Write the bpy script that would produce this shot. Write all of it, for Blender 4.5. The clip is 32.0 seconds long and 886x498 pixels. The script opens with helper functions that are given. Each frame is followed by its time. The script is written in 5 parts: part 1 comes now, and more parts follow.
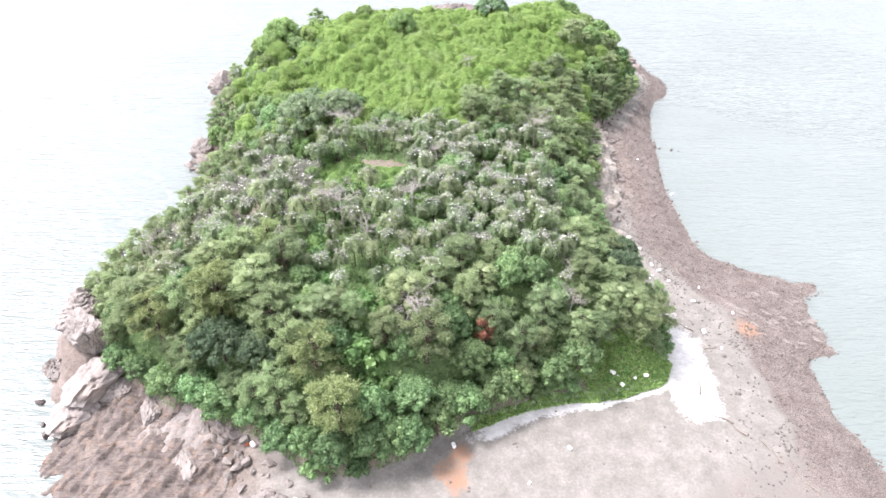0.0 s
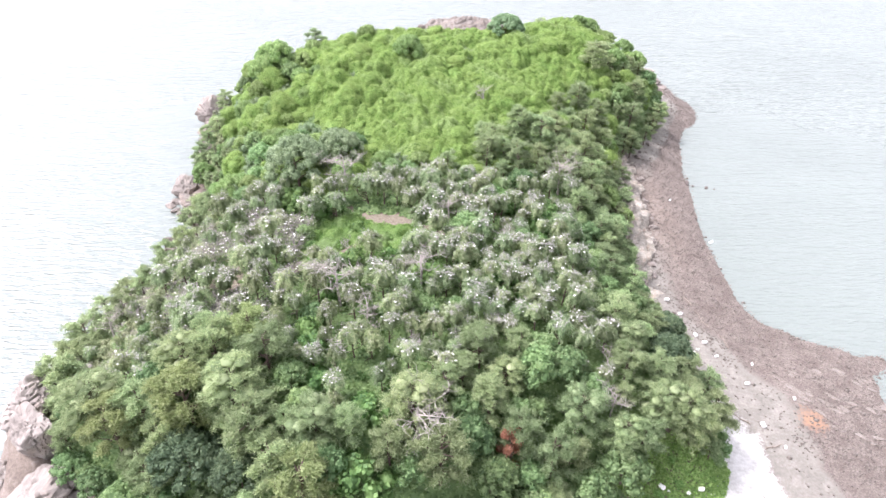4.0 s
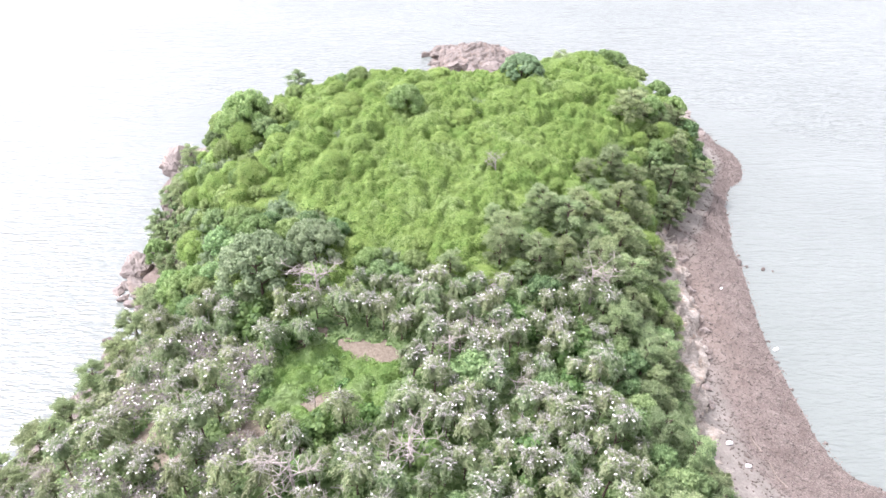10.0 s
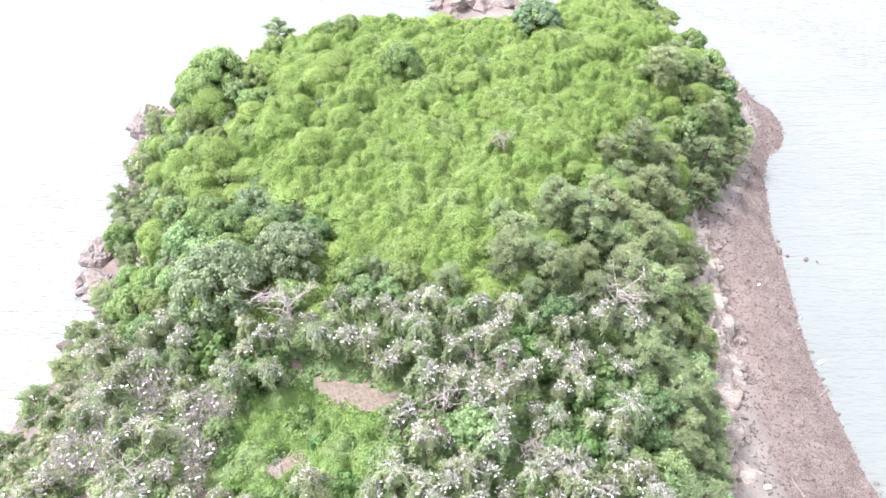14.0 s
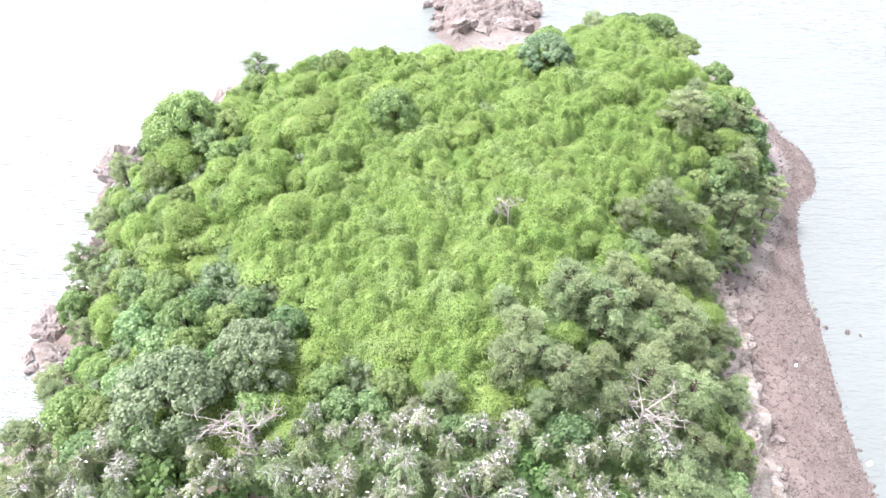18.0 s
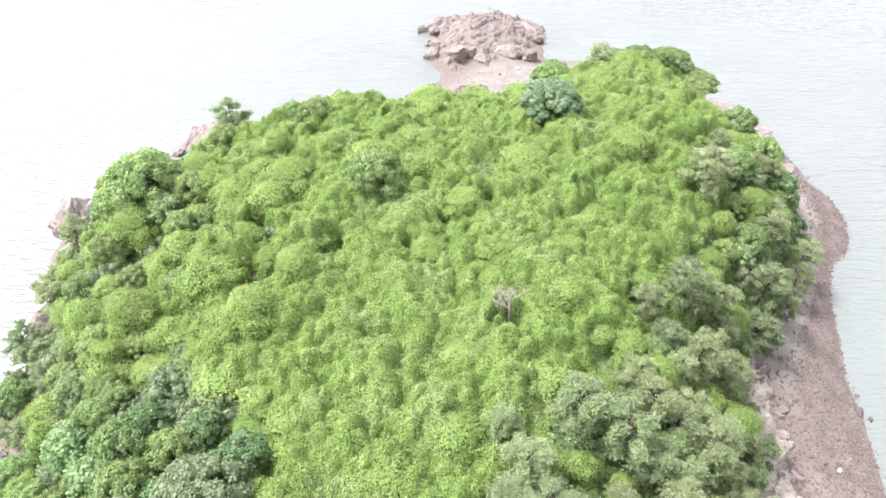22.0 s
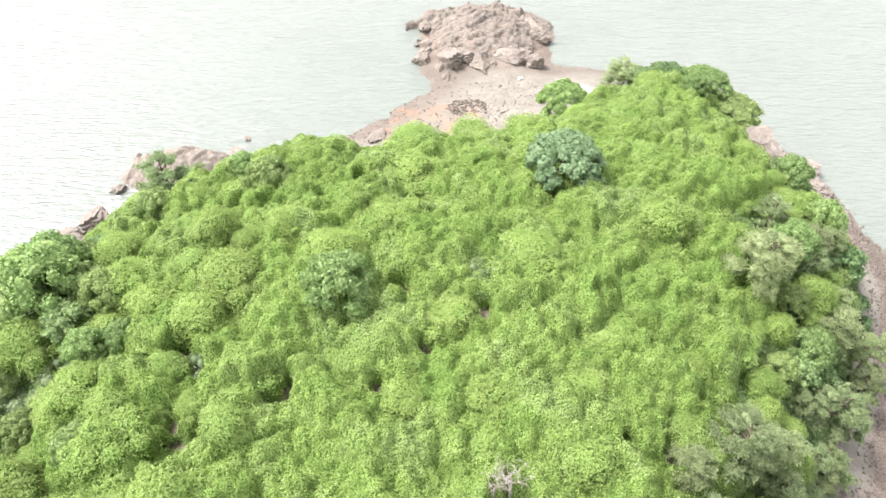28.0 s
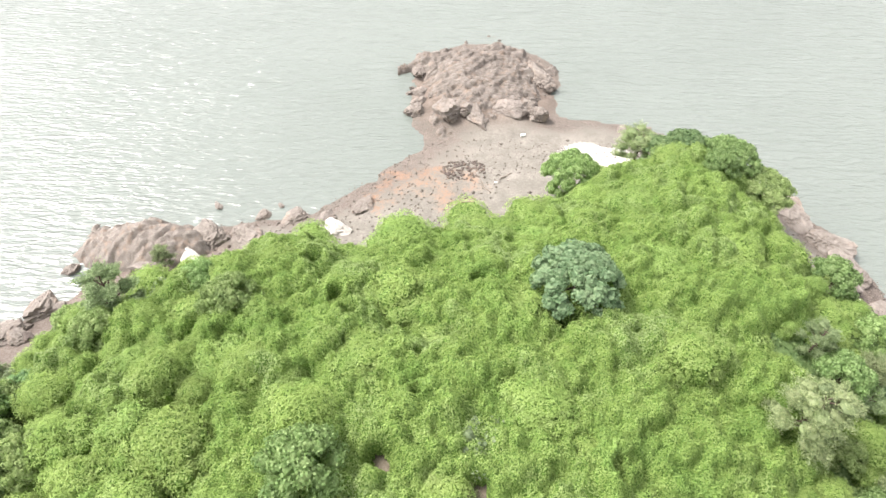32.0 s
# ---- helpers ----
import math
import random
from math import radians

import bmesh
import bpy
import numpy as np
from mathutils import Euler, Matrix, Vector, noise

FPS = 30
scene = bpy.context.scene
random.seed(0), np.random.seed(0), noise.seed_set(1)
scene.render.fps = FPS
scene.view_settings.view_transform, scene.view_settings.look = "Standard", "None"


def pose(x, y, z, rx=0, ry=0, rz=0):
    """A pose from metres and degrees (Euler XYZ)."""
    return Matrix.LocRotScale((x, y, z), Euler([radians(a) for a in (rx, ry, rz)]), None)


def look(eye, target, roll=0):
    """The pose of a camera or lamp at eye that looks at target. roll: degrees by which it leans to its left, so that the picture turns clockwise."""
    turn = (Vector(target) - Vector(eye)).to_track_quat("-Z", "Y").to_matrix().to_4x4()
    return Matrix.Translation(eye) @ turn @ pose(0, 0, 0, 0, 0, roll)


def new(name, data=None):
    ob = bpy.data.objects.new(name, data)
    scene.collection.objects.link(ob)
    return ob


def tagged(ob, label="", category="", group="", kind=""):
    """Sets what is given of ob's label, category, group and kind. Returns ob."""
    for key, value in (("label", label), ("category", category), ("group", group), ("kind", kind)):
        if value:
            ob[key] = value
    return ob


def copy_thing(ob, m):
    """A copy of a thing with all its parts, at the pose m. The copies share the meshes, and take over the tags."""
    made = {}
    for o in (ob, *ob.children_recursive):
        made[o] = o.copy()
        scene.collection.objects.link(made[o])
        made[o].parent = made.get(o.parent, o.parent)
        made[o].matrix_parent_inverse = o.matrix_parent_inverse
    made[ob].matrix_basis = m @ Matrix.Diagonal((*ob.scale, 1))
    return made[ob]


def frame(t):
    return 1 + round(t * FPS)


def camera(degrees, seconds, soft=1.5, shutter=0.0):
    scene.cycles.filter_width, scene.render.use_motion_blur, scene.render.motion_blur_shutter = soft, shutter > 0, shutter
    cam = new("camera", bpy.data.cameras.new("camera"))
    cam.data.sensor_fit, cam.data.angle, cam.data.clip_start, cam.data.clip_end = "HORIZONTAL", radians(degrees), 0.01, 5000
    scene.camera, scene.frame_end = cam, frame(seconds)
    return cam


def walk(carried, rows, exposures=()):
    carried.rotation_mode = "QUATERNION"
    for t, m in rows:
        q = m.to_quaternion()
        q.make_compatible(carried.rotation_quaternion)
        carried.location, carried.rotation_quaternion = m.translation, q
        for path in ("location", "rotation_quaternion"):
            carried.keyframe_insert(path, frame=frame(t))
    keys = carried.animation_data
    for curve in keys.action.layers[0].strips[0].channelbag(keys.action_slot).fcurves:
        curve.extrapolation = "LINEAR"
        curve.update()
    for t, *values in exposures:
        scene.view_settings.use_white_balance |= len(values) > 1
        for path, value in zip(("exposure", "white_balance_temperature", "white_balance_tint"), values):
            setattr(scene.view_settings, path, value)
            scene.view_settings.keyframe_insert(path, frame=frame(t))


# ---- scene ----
cam = camera(67.59, 32.0, 1.5)
ROWS = [
    (0.0, -0.87, 11.81, 88.52, -36.16, -0.50, -1.30),
    (0.5, -1.11, 14.56, 88.42, -36.17, -0.50, -1.27),
    (1.0, -1.34, 17.32, 88.33, -36.19, -0.49, -1.24),
    (1.5, -1.56, 20.09, 88.24, -36.20, -0.49, -1.21),
    (2.0, -1.76, 22.87, 88.15, -36.22, -0.49, -1.18),
    (2.5, -1.93, 25.66, 88.07, -36.23, -0.48, -1.15),
    (3.0, -2.08, 28.46, 88.00, -36.23, -0.48, -1.11),
    (3.5, -2.18, 31.28, 87.93, -36.23, -0.47, -1.08),
    (4.0, -2.23, 34.12, 87.87, -36.23, -0.47, -1.04),
    (4.5, -2.24, 36.99, 87.82, -36.22, -0.47, -1.00),
    (5.0, -2.20, 39.87, 87.77, -36.20, -0.46, -0.95),
    (5.5, -2.12, 42.77, 87.73, -36.18, -0.45, -0.90),
    (6.0, -2.01, 45.67, 87.70, -36.16, -0.45, -0.85),
    (6.5, -1.87, 48.57, 87.66, -36.12, -0.44, -0.79),
    (7.0, -1.71, 51.47, 87.61, -36.09, -0.43, -0.73),
    (7.5, -1.53, 54.36, 87.56, -36.05, -0.43, -0.66),
    (8.0, -1.34, 57.23, 87.49, -36.02, -0.42, -0.59),
    (8.5, -1.15, 60.08, 87.42, -35.98, -0.41, -0.51),
    (9.0, -0.96, 62.91, 87.33, -35.94, -0.40, -0.43),
    (9.5, -0.76, 65.72, 87.24, -35.95, -0.39, -0.34),
    (10.0, -0.57, 68.49, 87.15, -36.26, -0.38, -0.25),
    (10.5, -0.37, 71.25, 87.05, -36.98, -0.37, -0.16),
    (11.0, -0.18, 73.97, 86.97, -37.96, -0.36, -0.07),
    (11.5, 0.00, 76.67, 86.89, -38.92, -0.35, 0.03),
    (12.0, 0.18, 79.33, 86.82, -39.87, -0.34, 0.12),
    (12.5, 0.36, 81.97, 86.77, -40.83, -0.33, 0.21),
    (13.0, 0.53, 84.57, 86.73, -41.72, -0.32, 0.30),
    (13.5, 0.69, 87.13, 86.70, -42.46, -0.31, 0.38),
    (14.0, 0.84, 89.65, 86.67, -43.13, -0.30, 0.47),
    (14.5, 0.99, 92.13, 86.65, -43.48, -0.29, 0.54),
    (15.0, 1.13, 94.56, 86.64, -43.50, -0.29, 0.61),
    (15.5, 1.27, 96.93, 86.62, -43.48, -0.28, 0.68),
    (16.0, 1.40, 99.25, 86.59, -43.48, -0.28, 0.73),
    (16.5, 1.52, 101.51, 86.57, -43.48, -0.28, 0.78),
    (17.0, 1.64, 103.73, 86.53, -43.49, -0.28, 0.82),
    (17.5, 1.76, 105.91, 86.48, -43.50, -0.28, 0.85),
    (18.0, 1.87, 108.07, 86.43, -43.51, -0.28, 0.88),
    (18.5, 1.98, 110.23, 86.37, -43.52, -0.28, 0.90),
    (19.0, 2.09, 112.39, 86.30, -43.53, -0.29, 0.91),
    (19.5, 2.20, 114.57, 86.22, -43.53, -0.29, 0.92),
    (20.0, 2.30, 116.78, 86.13, -43.53, -0.30, 0.93),
    (20.5, 2.41, 119.04, 86.03, -43.52, -0.32, 0.93),
    (21.0, 2.52, 121.34, 85.93, -43.49, -0.33, 0.93),
    (21.5, 2.63, 123.67, 85.81, -43.47, -0.35, 0.93),
    (22.0, 2.73, 126.03, 85.69, -43.43, -0.37, 0.92),
    (22.5, 2.84, 128.41, 85.56, -43.40, -0.39, 0.92),
    (23.0, 2.94, 130.81, 85.42, -43.37, -0.42, 0.92),
    (23.5, 3.04, 133.22, 85.28, -43.34, -0.45, 0.92),
    (24.0, 3.14, 135.64, 85.13, -43.32, -0.48, 0.92),
    (24.5, 3.23, 138.05, 84.97, -43.31, -0.52, 0.92),
    (25.0, 3.32, 140.47, 84.82, -43.55, -0.55, 0.93),
    (25.5, 3.41, 142.90, 84.67, -45.10, -0.60, 0.93),
    (26.0, 3.49, 145.33, 84.53, -47.03, -0.64, 0.94),
    (26.5, 3.57, 147.77, 84.42, -47.47, -0.69, 0.95),
    (27.0, 3.65, 150.24, 84.32, -47.41, -0.74, 0.96),
    (27.5, 3.71, 152.71, 84.26, -47.38, -0.79, 0.98),
    (28.0, 3.77, 155.22, 84.24, -47.39, -0.84, 0.99),
    (28.5, 3.83, 157.74, 84.26, -47.42, -0.90, 1.01),
    (29.0, 3.88, 160.29, 84.31, -47.47, -0.95, 1.03),
    (29.5, 3.92, 162.86, 84.40, -47.52, -1.01, 1.05),
    (30.0, 3.96, 165.44, 84.51, -47.57, -1.07, 1.07),
    (30.5, 4.00, 168.03, 84.65, -47.63, -1.13, 1.09),
    (31.0, 4.04, 170.64, 84.80, -47.69, -1.19, 1.11),
    (31.5, 4.07, 173.25, 84.96, -47.75, -1.25, 1.13),
    (32.0, 4.10, 175.86, 85.13, -47.81, -1.31, 1.15),
]
walk(cam, [(t, pose(x, y, z, 90 + pitch, roll, yaw)) for t, x, y, z, pitch, roll, yaw in ROWS], [(0, 1.92, 6110, 19), (9, 1.84, 6180, 24), (14, 2.08, 6120, 24), (19, 2.07, 6100, 23), (24, 1.9, 6430, 18), (28, 1.9, 6640, 13), (32, 1.64, 6680, 13)])

# world: an overcast, hazy sky, brightest ahead and to the west
SUN_EL, SUN_AZ = 58.0, -80.0
world = bpy.data.worlds.new("world")
scene.world = world
world.use_nodes = True
wn, wl = world.node_tree.nodes, world.node_tree.links
sky = wn.new("ShaderNodeTexSky")
sky.sky_type = "NISHITA"
sky.sun_disc = False
sky.sun_elevation = radians(SUN_EL)
sky.sun_rotation = radians(SUN_AZ)
sky.air_density, sky.dust_density, sky.ozone_density = 1.0, 2.5, 1.0
soft_sky = wn.new("ShaderNodeHueSaturation")
soft_sky.inputs["Saturation"].default_value = 0.12
wl.new(sky.outputs[0], soft_sky.inputs["Color"])
wl.new(soft_sky.outputs[0], wn["Background"].inputs["Color"])
wn["Background"].inputs["Strength"].default_value = 0.15
sun = new("sun", bpy.data.lights.new("sun", "SUN"))
sun.data.energy, sun.data.angle, sun.data.color = 1.9, radians(14), (1.0, 0.97, 0.93)
sun_dir = Vector((math.sin(radians(SUN_AZ)) * math.cos(radians(SUN_EL)), math.cos(radians(SUN_AZ)) * math.cos(radians(SUN_EL)), math.sin(radians(SUN_EL))))
sun.matrix_world = look(sun_dir * 200, (0, 0, 0))

# ---- materials ----


def material(name, rough=0.8, spec=0.3):
    m = bpy.data.materials.new(name)
    m.use_nodes = True
    b = m.node_tree.nodes["Principled BSDF"]
    b.inputs["Roughness"].default_value = rough
    b.inputs["Specular IOR Level"].default_value = spec
    return m, m.node_tree.nodes, m.node_tree.links, b


def ramp(nodes, stops):
    r = nodes.new("ShaderNodeValToRGB")
    while len(r.color_ramp.elements) < len(stops):
        r.color_ramp.elements.new(0.5)
    for e, (p, c) in zip(r.color_ramp.elements, stops):
        e.position, e.color = p, (*c, 1)
    return r


def noise_tex(nodes, links, scale, detail=4, coord="Object", rough=0.55):
    tc = nodes.new("ShaderNodeTexCoord")
    n = nodes.new("ShaderNodeTexNoise")
    n.inputs["Scale"].default_value, n.inputs["Detail"].default_value, n.inputs["Roughness"].default_value = scale, detail, rough
    links.new(tc.outputs[coord], n.inputs["Vector"])
    return n


def mix(nodes, links, fac, a, b, mode="MIX"):
    m = nodes.new("ShaderNodeMix")
    m.data_type, m.blend_type = "RGBA", mode
    for sock, v in ((m.inputs[0], fac), (m.inputs[6], a), (m.inputs[7], b)):
        if isinstance(v, (int, float)):
            sock.default_value = v
        elif isinstance(v, tuple):
            sock.default_value = (*v, 1)
        else:
            links.new(v, sock)
    return m.outputs[2]


def bump(nodes, links, b, height, strength, distance):
    k = nodes.new("ShaderNodeBump")
    k.inputs["Strength"].default_value, k.inputs["Distance"].default_value = strength, distance
    links.new(height, k.inputs["Height"])
    links.new(k.outputs[0], b.inputs["Normal"])


def leaf_material(name, dark, mid, light, tree_var=0.35, stain=None, stain_at=0.62, see=0.5, hue=0.012, broad=0.0, grain=0.85):
    """Leaves: each leaf its own tone, each plant its own shift, with broad patches; stain: pale droppings on some leaves."""
    m, n, l, b = material(name, 0.55, 0.25)
    geo, ob = n.new("ShaderNodeNewGeometry"), n.new("ShaderNodeObjectInfo")
    col = ramp(n, [(0.0, dark), (0.5, mid), (1.0, light)])
    patch = noise_tex(n, l, 0.55, 3)
    add = n.new("ShaderNodeMath")
    add.operation = "MULTIPLY_ADD"
    l.new(geo.outputs["Random Per Island"], add.inputs[0])
    add.inputs[1].default_value = grain
    sub = n.new("ShaderNodeMath")
    sub.operation = "MULTIPLY_ADD"
    l.new(patch.outputs[0], sub.inputs[0])
    sub.inputs[1].default_value, sub.inputs[2].default_value = 1.2, -0.105 - 0.5 * grain
    l.new(sub.outputs[0], add.inputs[2])
    l.new(add.outputs[0], col.inputs[0])
    c = col.outputs[0]
    if broad:
        # stands of paler, greyer growth and of fresh deep green
        wide_patch = noise_tex(n, l, 0.14, 4, rough=0.6)
        pale = ramp(n, [(0.5, (0, 0, 0)), (0.66, (broad, broad, broad))])
        fresh = ramp(n, [(0.34, (broad, broad, broad)), (0.46, (0, 0, 0))])
        for q in (pale, fresh):
            l.new(wide_patch.outputs[0], q.inputs[0])
        c = mix(n, l, pale.outputs[0], c, tuple(v * 0.5 + 0.5 * g for v, g in zip(light, (0.37, 0.44, 0.3))))
        c = mix(n, l, fresh.outputs[0], c, tuple(v * w for v, w in zip(mid, (0.66, 0.86, 0.75))))
    hsv = n.new("ShaderNodeHueSaturation")
    mr = n.new("ShaderNodeMapRange")
    mr.inputs[3].default_value, mr.inputs[4].default_value = 1 - tree_var, 1 + tree_var
    l.new(ob.outputs["Random"], mr.inputs[0])
    l.new(mr.outputs[0], hsv.inputs["Value"])
    wob = n.new("ShaderNodeTexWhiteNoise")
    wob.noise_dimensions = "1D"
    l.new(ob.outputs["Random"], wob.inputs["W"])
    mh = n.new("ShaderNodeMapRange")
    mh.inputs[3].default_value, mh.inputs[4].default_value = 0.5 - hue, 0.5 + hue
    l.new(wob.outputs[0], mh.inputs[0])
    l.new(mh.outputs[0], hsv.inputs["Hue"])
    l.new(c, hsv.inputs["Color"])
    c = hsv.outputs[0]
    if stain:
        spots = noise_tex(n, l, 1.1, 3)
        th = n.new("ShaderNodeMath")
        th.operation = "MULTIPLY_ADD"
        l.new(geo.outputs["Random Per Island"], th.inputs[0])
        th.inputs[1].default_value = 0.35
        gen, sep, top = n.new("ShaderNodeTexCoord"), n.new("ShaderNodeSeparateXYZ"), n.new("ShaderNodeMath")
        l.new(gen.outputs["Generated"], sep.inputs[0])
        top.operation = "MULTIPLY_ADD"
        l.new(sep.outputs[2], top.inputs[0])
        top.inputs[1].default_value = 0.5
        l.new(spots.outputs[0], top.inputs[2])
        l.new(top.outputs[0], th.inputs[2])
        st = ramp(n, [(stain_at, (0, 0, 0)), (stain_at + 0.16, (1, 1, 1))])
        l.new(th.outputs[0], st.inputs[0])
        c = mix(n, l, st.outputs[0], c, stain)
    l.new(c, b.inputs["Base Color"])
    tr = n.new("ShaderNodeBsdfTranslucent")
    l.new(c, tr.inputs[0])
    ms = n.new("ShaderNodeMixShader")
    ms.inputs[0].default_value = see
    l.new(b.outputs[0], ms.inputs[1])
    l.new(tr.outputs[0], ms.inputs[2])
    l.new(ms.outputs[0], n["Material Output"].inputs[0])
    return m


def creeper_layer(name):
    """Closed under-layer of leaves and stems, leaf by leaf; the shade of gaps is put into its dark tones."""
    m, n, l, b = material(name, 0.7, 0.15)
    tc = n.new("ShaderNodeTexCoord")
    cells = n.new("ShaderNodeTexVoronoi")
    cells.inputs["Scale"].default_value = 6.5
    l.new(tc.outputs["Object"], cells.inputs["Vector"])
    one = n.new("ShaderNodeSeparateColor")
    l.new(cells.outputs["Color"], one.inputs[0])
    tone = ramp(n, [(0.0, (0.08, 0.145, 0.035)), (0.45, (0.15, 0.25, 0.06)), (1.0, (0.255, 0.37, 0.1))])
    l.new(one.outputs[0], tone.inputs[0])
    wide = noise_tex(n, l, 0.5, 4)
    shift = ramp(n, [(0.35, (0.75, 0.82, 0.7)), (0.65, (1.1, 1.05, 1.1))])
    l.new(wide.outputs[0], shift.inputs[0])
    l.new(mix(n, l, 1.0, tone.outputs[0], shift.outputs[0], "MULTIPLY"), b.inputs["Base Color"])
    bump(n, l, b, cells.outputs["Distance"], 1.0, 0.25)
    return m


M_VINE = leaf_material("vine_leaves", (0.148, 0.24, 0.064), (0.264, 0.376, 0.106), (0.378, 0.48, 0.178), 0.1, see=0.4, hue=0.005, broad=0.4, grain=0.45)
M_MAT = leaf_material("vine_mat_leaves", (0.148, 0.24, 0.064), (0.266, 0.378, 0.106), (0.378, 0.48, 0.178), 0.05, see=0.4, hue=0.0, broad=0.45, grain=0.45)
M_SHADE_STEMS = creeper_layer("shade_toned_creepers")
M_CLEAR = leaf_material("clearing_creeper_leaves", (0.1, 0.185, 0.05), (0.18, 0.295, 0.08), (0.275, 0.39, 0.135), 0.0, see=0.35, grain=0.6, broad=0.5)
M_FRESH = leaf_material("lighter_broad_leaves", (0.14, 0.225, 0.078), (0.25, 0.36, 0.132), (0.37, 0.475, 0.21), 0.15, hue=0.015)
M_GROVE = leaf_material("grove_leaves", (0.16, 0.23, 0.115), (0.28, 0.355, 0.18), (0.43, 0.475, 0.29), 0.25, (0.46, 0.455, 0.39), 1.07, hue=0.02)
M_LUSH = leaf_material("lush_leaves", (0.09, 0.17, 0.06), (0.165, 0.285, 0.095), (0.26, 0.39, 0.15), 0.15)
M_DARK = leaf_material("dark_broad_leaves", (0.075, 0.12, 0.068), (0.13, 0.19, 0.105), (0.2, 0.265, 0.15), 0.12)
M_PINE = leaf_material("pine_needles", (0.185, 0.255, 0.125), (0.325, 0.41, 0.205), (0.425, 0.49, 0.28), 0.2, see=0.55, hue=0.015)
M_PINE_BRIGHT = leaf_material("young_pine_needles", (0.19, 0.245, 0.1), (0.315, 0.375, 0.16), (0.43, 0.475, 0.24), 0.1)
M_BROAD = leaf_material("broad_leaves", (0.11, 0.185, 0.082), (0.2, 0.305, 0.13), (0.315, 0.425, 0.205), 0.28, hue=0.018)
M_ROUND = leaf_material("grey_green_leaves", (0.155, 0.215, 0.12), (0.25, 0.325, 0.18), (0.355, 0.425, 0.26), 0.08)
M_BLUE = leaf_material("blue_green_leaves", (0.115, 0.2, 0.1), (0.205, 0.315, 0.165), (0.305, 0.41, 0.235), 0.05)
M_RED = leaf_material("dead_red_needles", (0.34, 0.14, 0.09), (0.47, 0.22, 0.15), (0.55, 0.31, 0.22), 0.05)
M_UNDER = leaf_material("undergrowth_leaves", (0.12, 0.195, 0.08), (0.21, 0.31, 0.12), (0.31, 0.41, 0.18), 0.05)
M_GRASS = leaf_material("grass_blades", (0.135, 0.25, 0.07), (0.24, 0.385, 0.115), (0.37, 0.505, 0.19), 0.1)
M_SCRUB = leaf_material("dry_scrub_leaves", (0.2, 0.24, 0.13), (0.32, 0.36, 0.205), (0.45, 0.47, 0.3), 0.15)


def bark_material(name, a, bcol, scale):
    m, n, l, b = material(name, 0.9, 0.1)
    t = noise_tex(n, l, scale, 5)
    r = ramp(n, [(0.3, a), (0.7, bcol)])
    l.new(t.outputs[0], r.inputs[0])
    l.new(r.outputs[0], b.inputs["Base Color"])
    bump(n, l, b, t.outputs[0], 0.5, 0.03)
    return m


M_BARK = bark_material("bark", (0.07, 0.05, 0.04), (0.16, 0.12, 0.1), 6)
M_DEAD = bark_material("bleached_dead_wood", (0.24, 0.21, 0.19), (0.5, 0.46, 0.42), 5)
M_TWIG = bark_material("droppings_stained_twigs", (0.36, 0.335, 0.32), (0.63, 0.605, 0.58), 4)
M_BRUSH = bark_material("grey_bare_twigs", (0.2, 0.175, 0.17), (0.4, 0.365, 0.35), 4)
M_DRIFT = bark_material("weathered_driftwood", (0.12, 0.1, 0.085), (0.3, 0.26, 0.22), 5)


def rock_material(name, dark, mid, light, rust=0.25, bedding=None):
    m, n, l, b = material(name, 0.88, 0.2)
    big, fine = noise_tex(n, l, 0.35, 6, rough=0.65), noise_tex(n, l, 3.0, 6, rough=0.7)
    both = mix(n, l, 0.45, big.outputs[0], fine.outputs[0])
    r = ramp(n, [(0.28, dark), (0.5, mid), (0.72, light)])
    l.new(both, r.inputs[0])
    tint = noise_tex(n, l, 0.8, 3)
    tr = ramp(n, [(0.52, (0, 0, 0)), (0.7, (rust, rust, rust))])
    l.new(tint.outputs[0], tr.inputs[0])
    c = mix(n, l, tr.outputs[0], r.outputs[0], (0.29, 0.19, 0.125))
    vor = n.new("ShaderNodeTexVoronoi")
    vor.feature = "DISTANCE_TO_EDGE"
    vor.inputs["Scale"].default_value = 0.55
    tc = n.new("ShaderNodeTexCoord")
    warp = noise_tex(n, l, 0.9, 4)
    wv = mix(n, l, 0.35, tc.outputs["Object"], warp.outputs[1], "ADD")
    l.new(wv, vor.inputs["Vector"])
    cr = ramp(n, [(0.0, (0.5, 0.48, 0.46)), (0.03, (1, 1, 1))])
    l.new(vor.outputs[0], cr.inputs[0])
    c = mix(n, l, 0.4, c, cr.outputs[0], "MULTIPLY")
    if bedding is not None:
        # thin worn beds and the dark clefts between them
        mp = n.new("ShaderNodeMapping")
        mp.inputs["Rotation"].default_value[2] = radians(-bedding)
        mp.inputs["Scale"].default_value = (0.35, 2.6, 1.2)
        l.new(wv, mp.inputs[0])
        beds = n.new("ShaderNodeTexNoise")
        beds.inputs["Scale"].default_value, beds.inputs["Detail"].default_value, beds.inputs["Roughness"].default_value = 1.0, 7, 0.72
        l.new(mp.outputs[0], beds.inputs[0])
        br = ramp(n, [(0.34, (0.3, 0.28, 0.27)), (0.45, (0.86, 0.85, 0.84)), (0.58, (1.0, 1.0, 1.0)), (0.7, (1.3, 1.28, 1.25))])
        l.new(beds.outputs[0], br.inputs[0])
        c = mix(n, l, 0.9, c, br.outputs[0], "MULTIPLY")
        both = mix(n, l, 0.6, both, beds.outputs[0])
    l.new(c, b.inputs["Base Color"])
    bump(n, l, b, both, 1.0, 0.3)
    return m


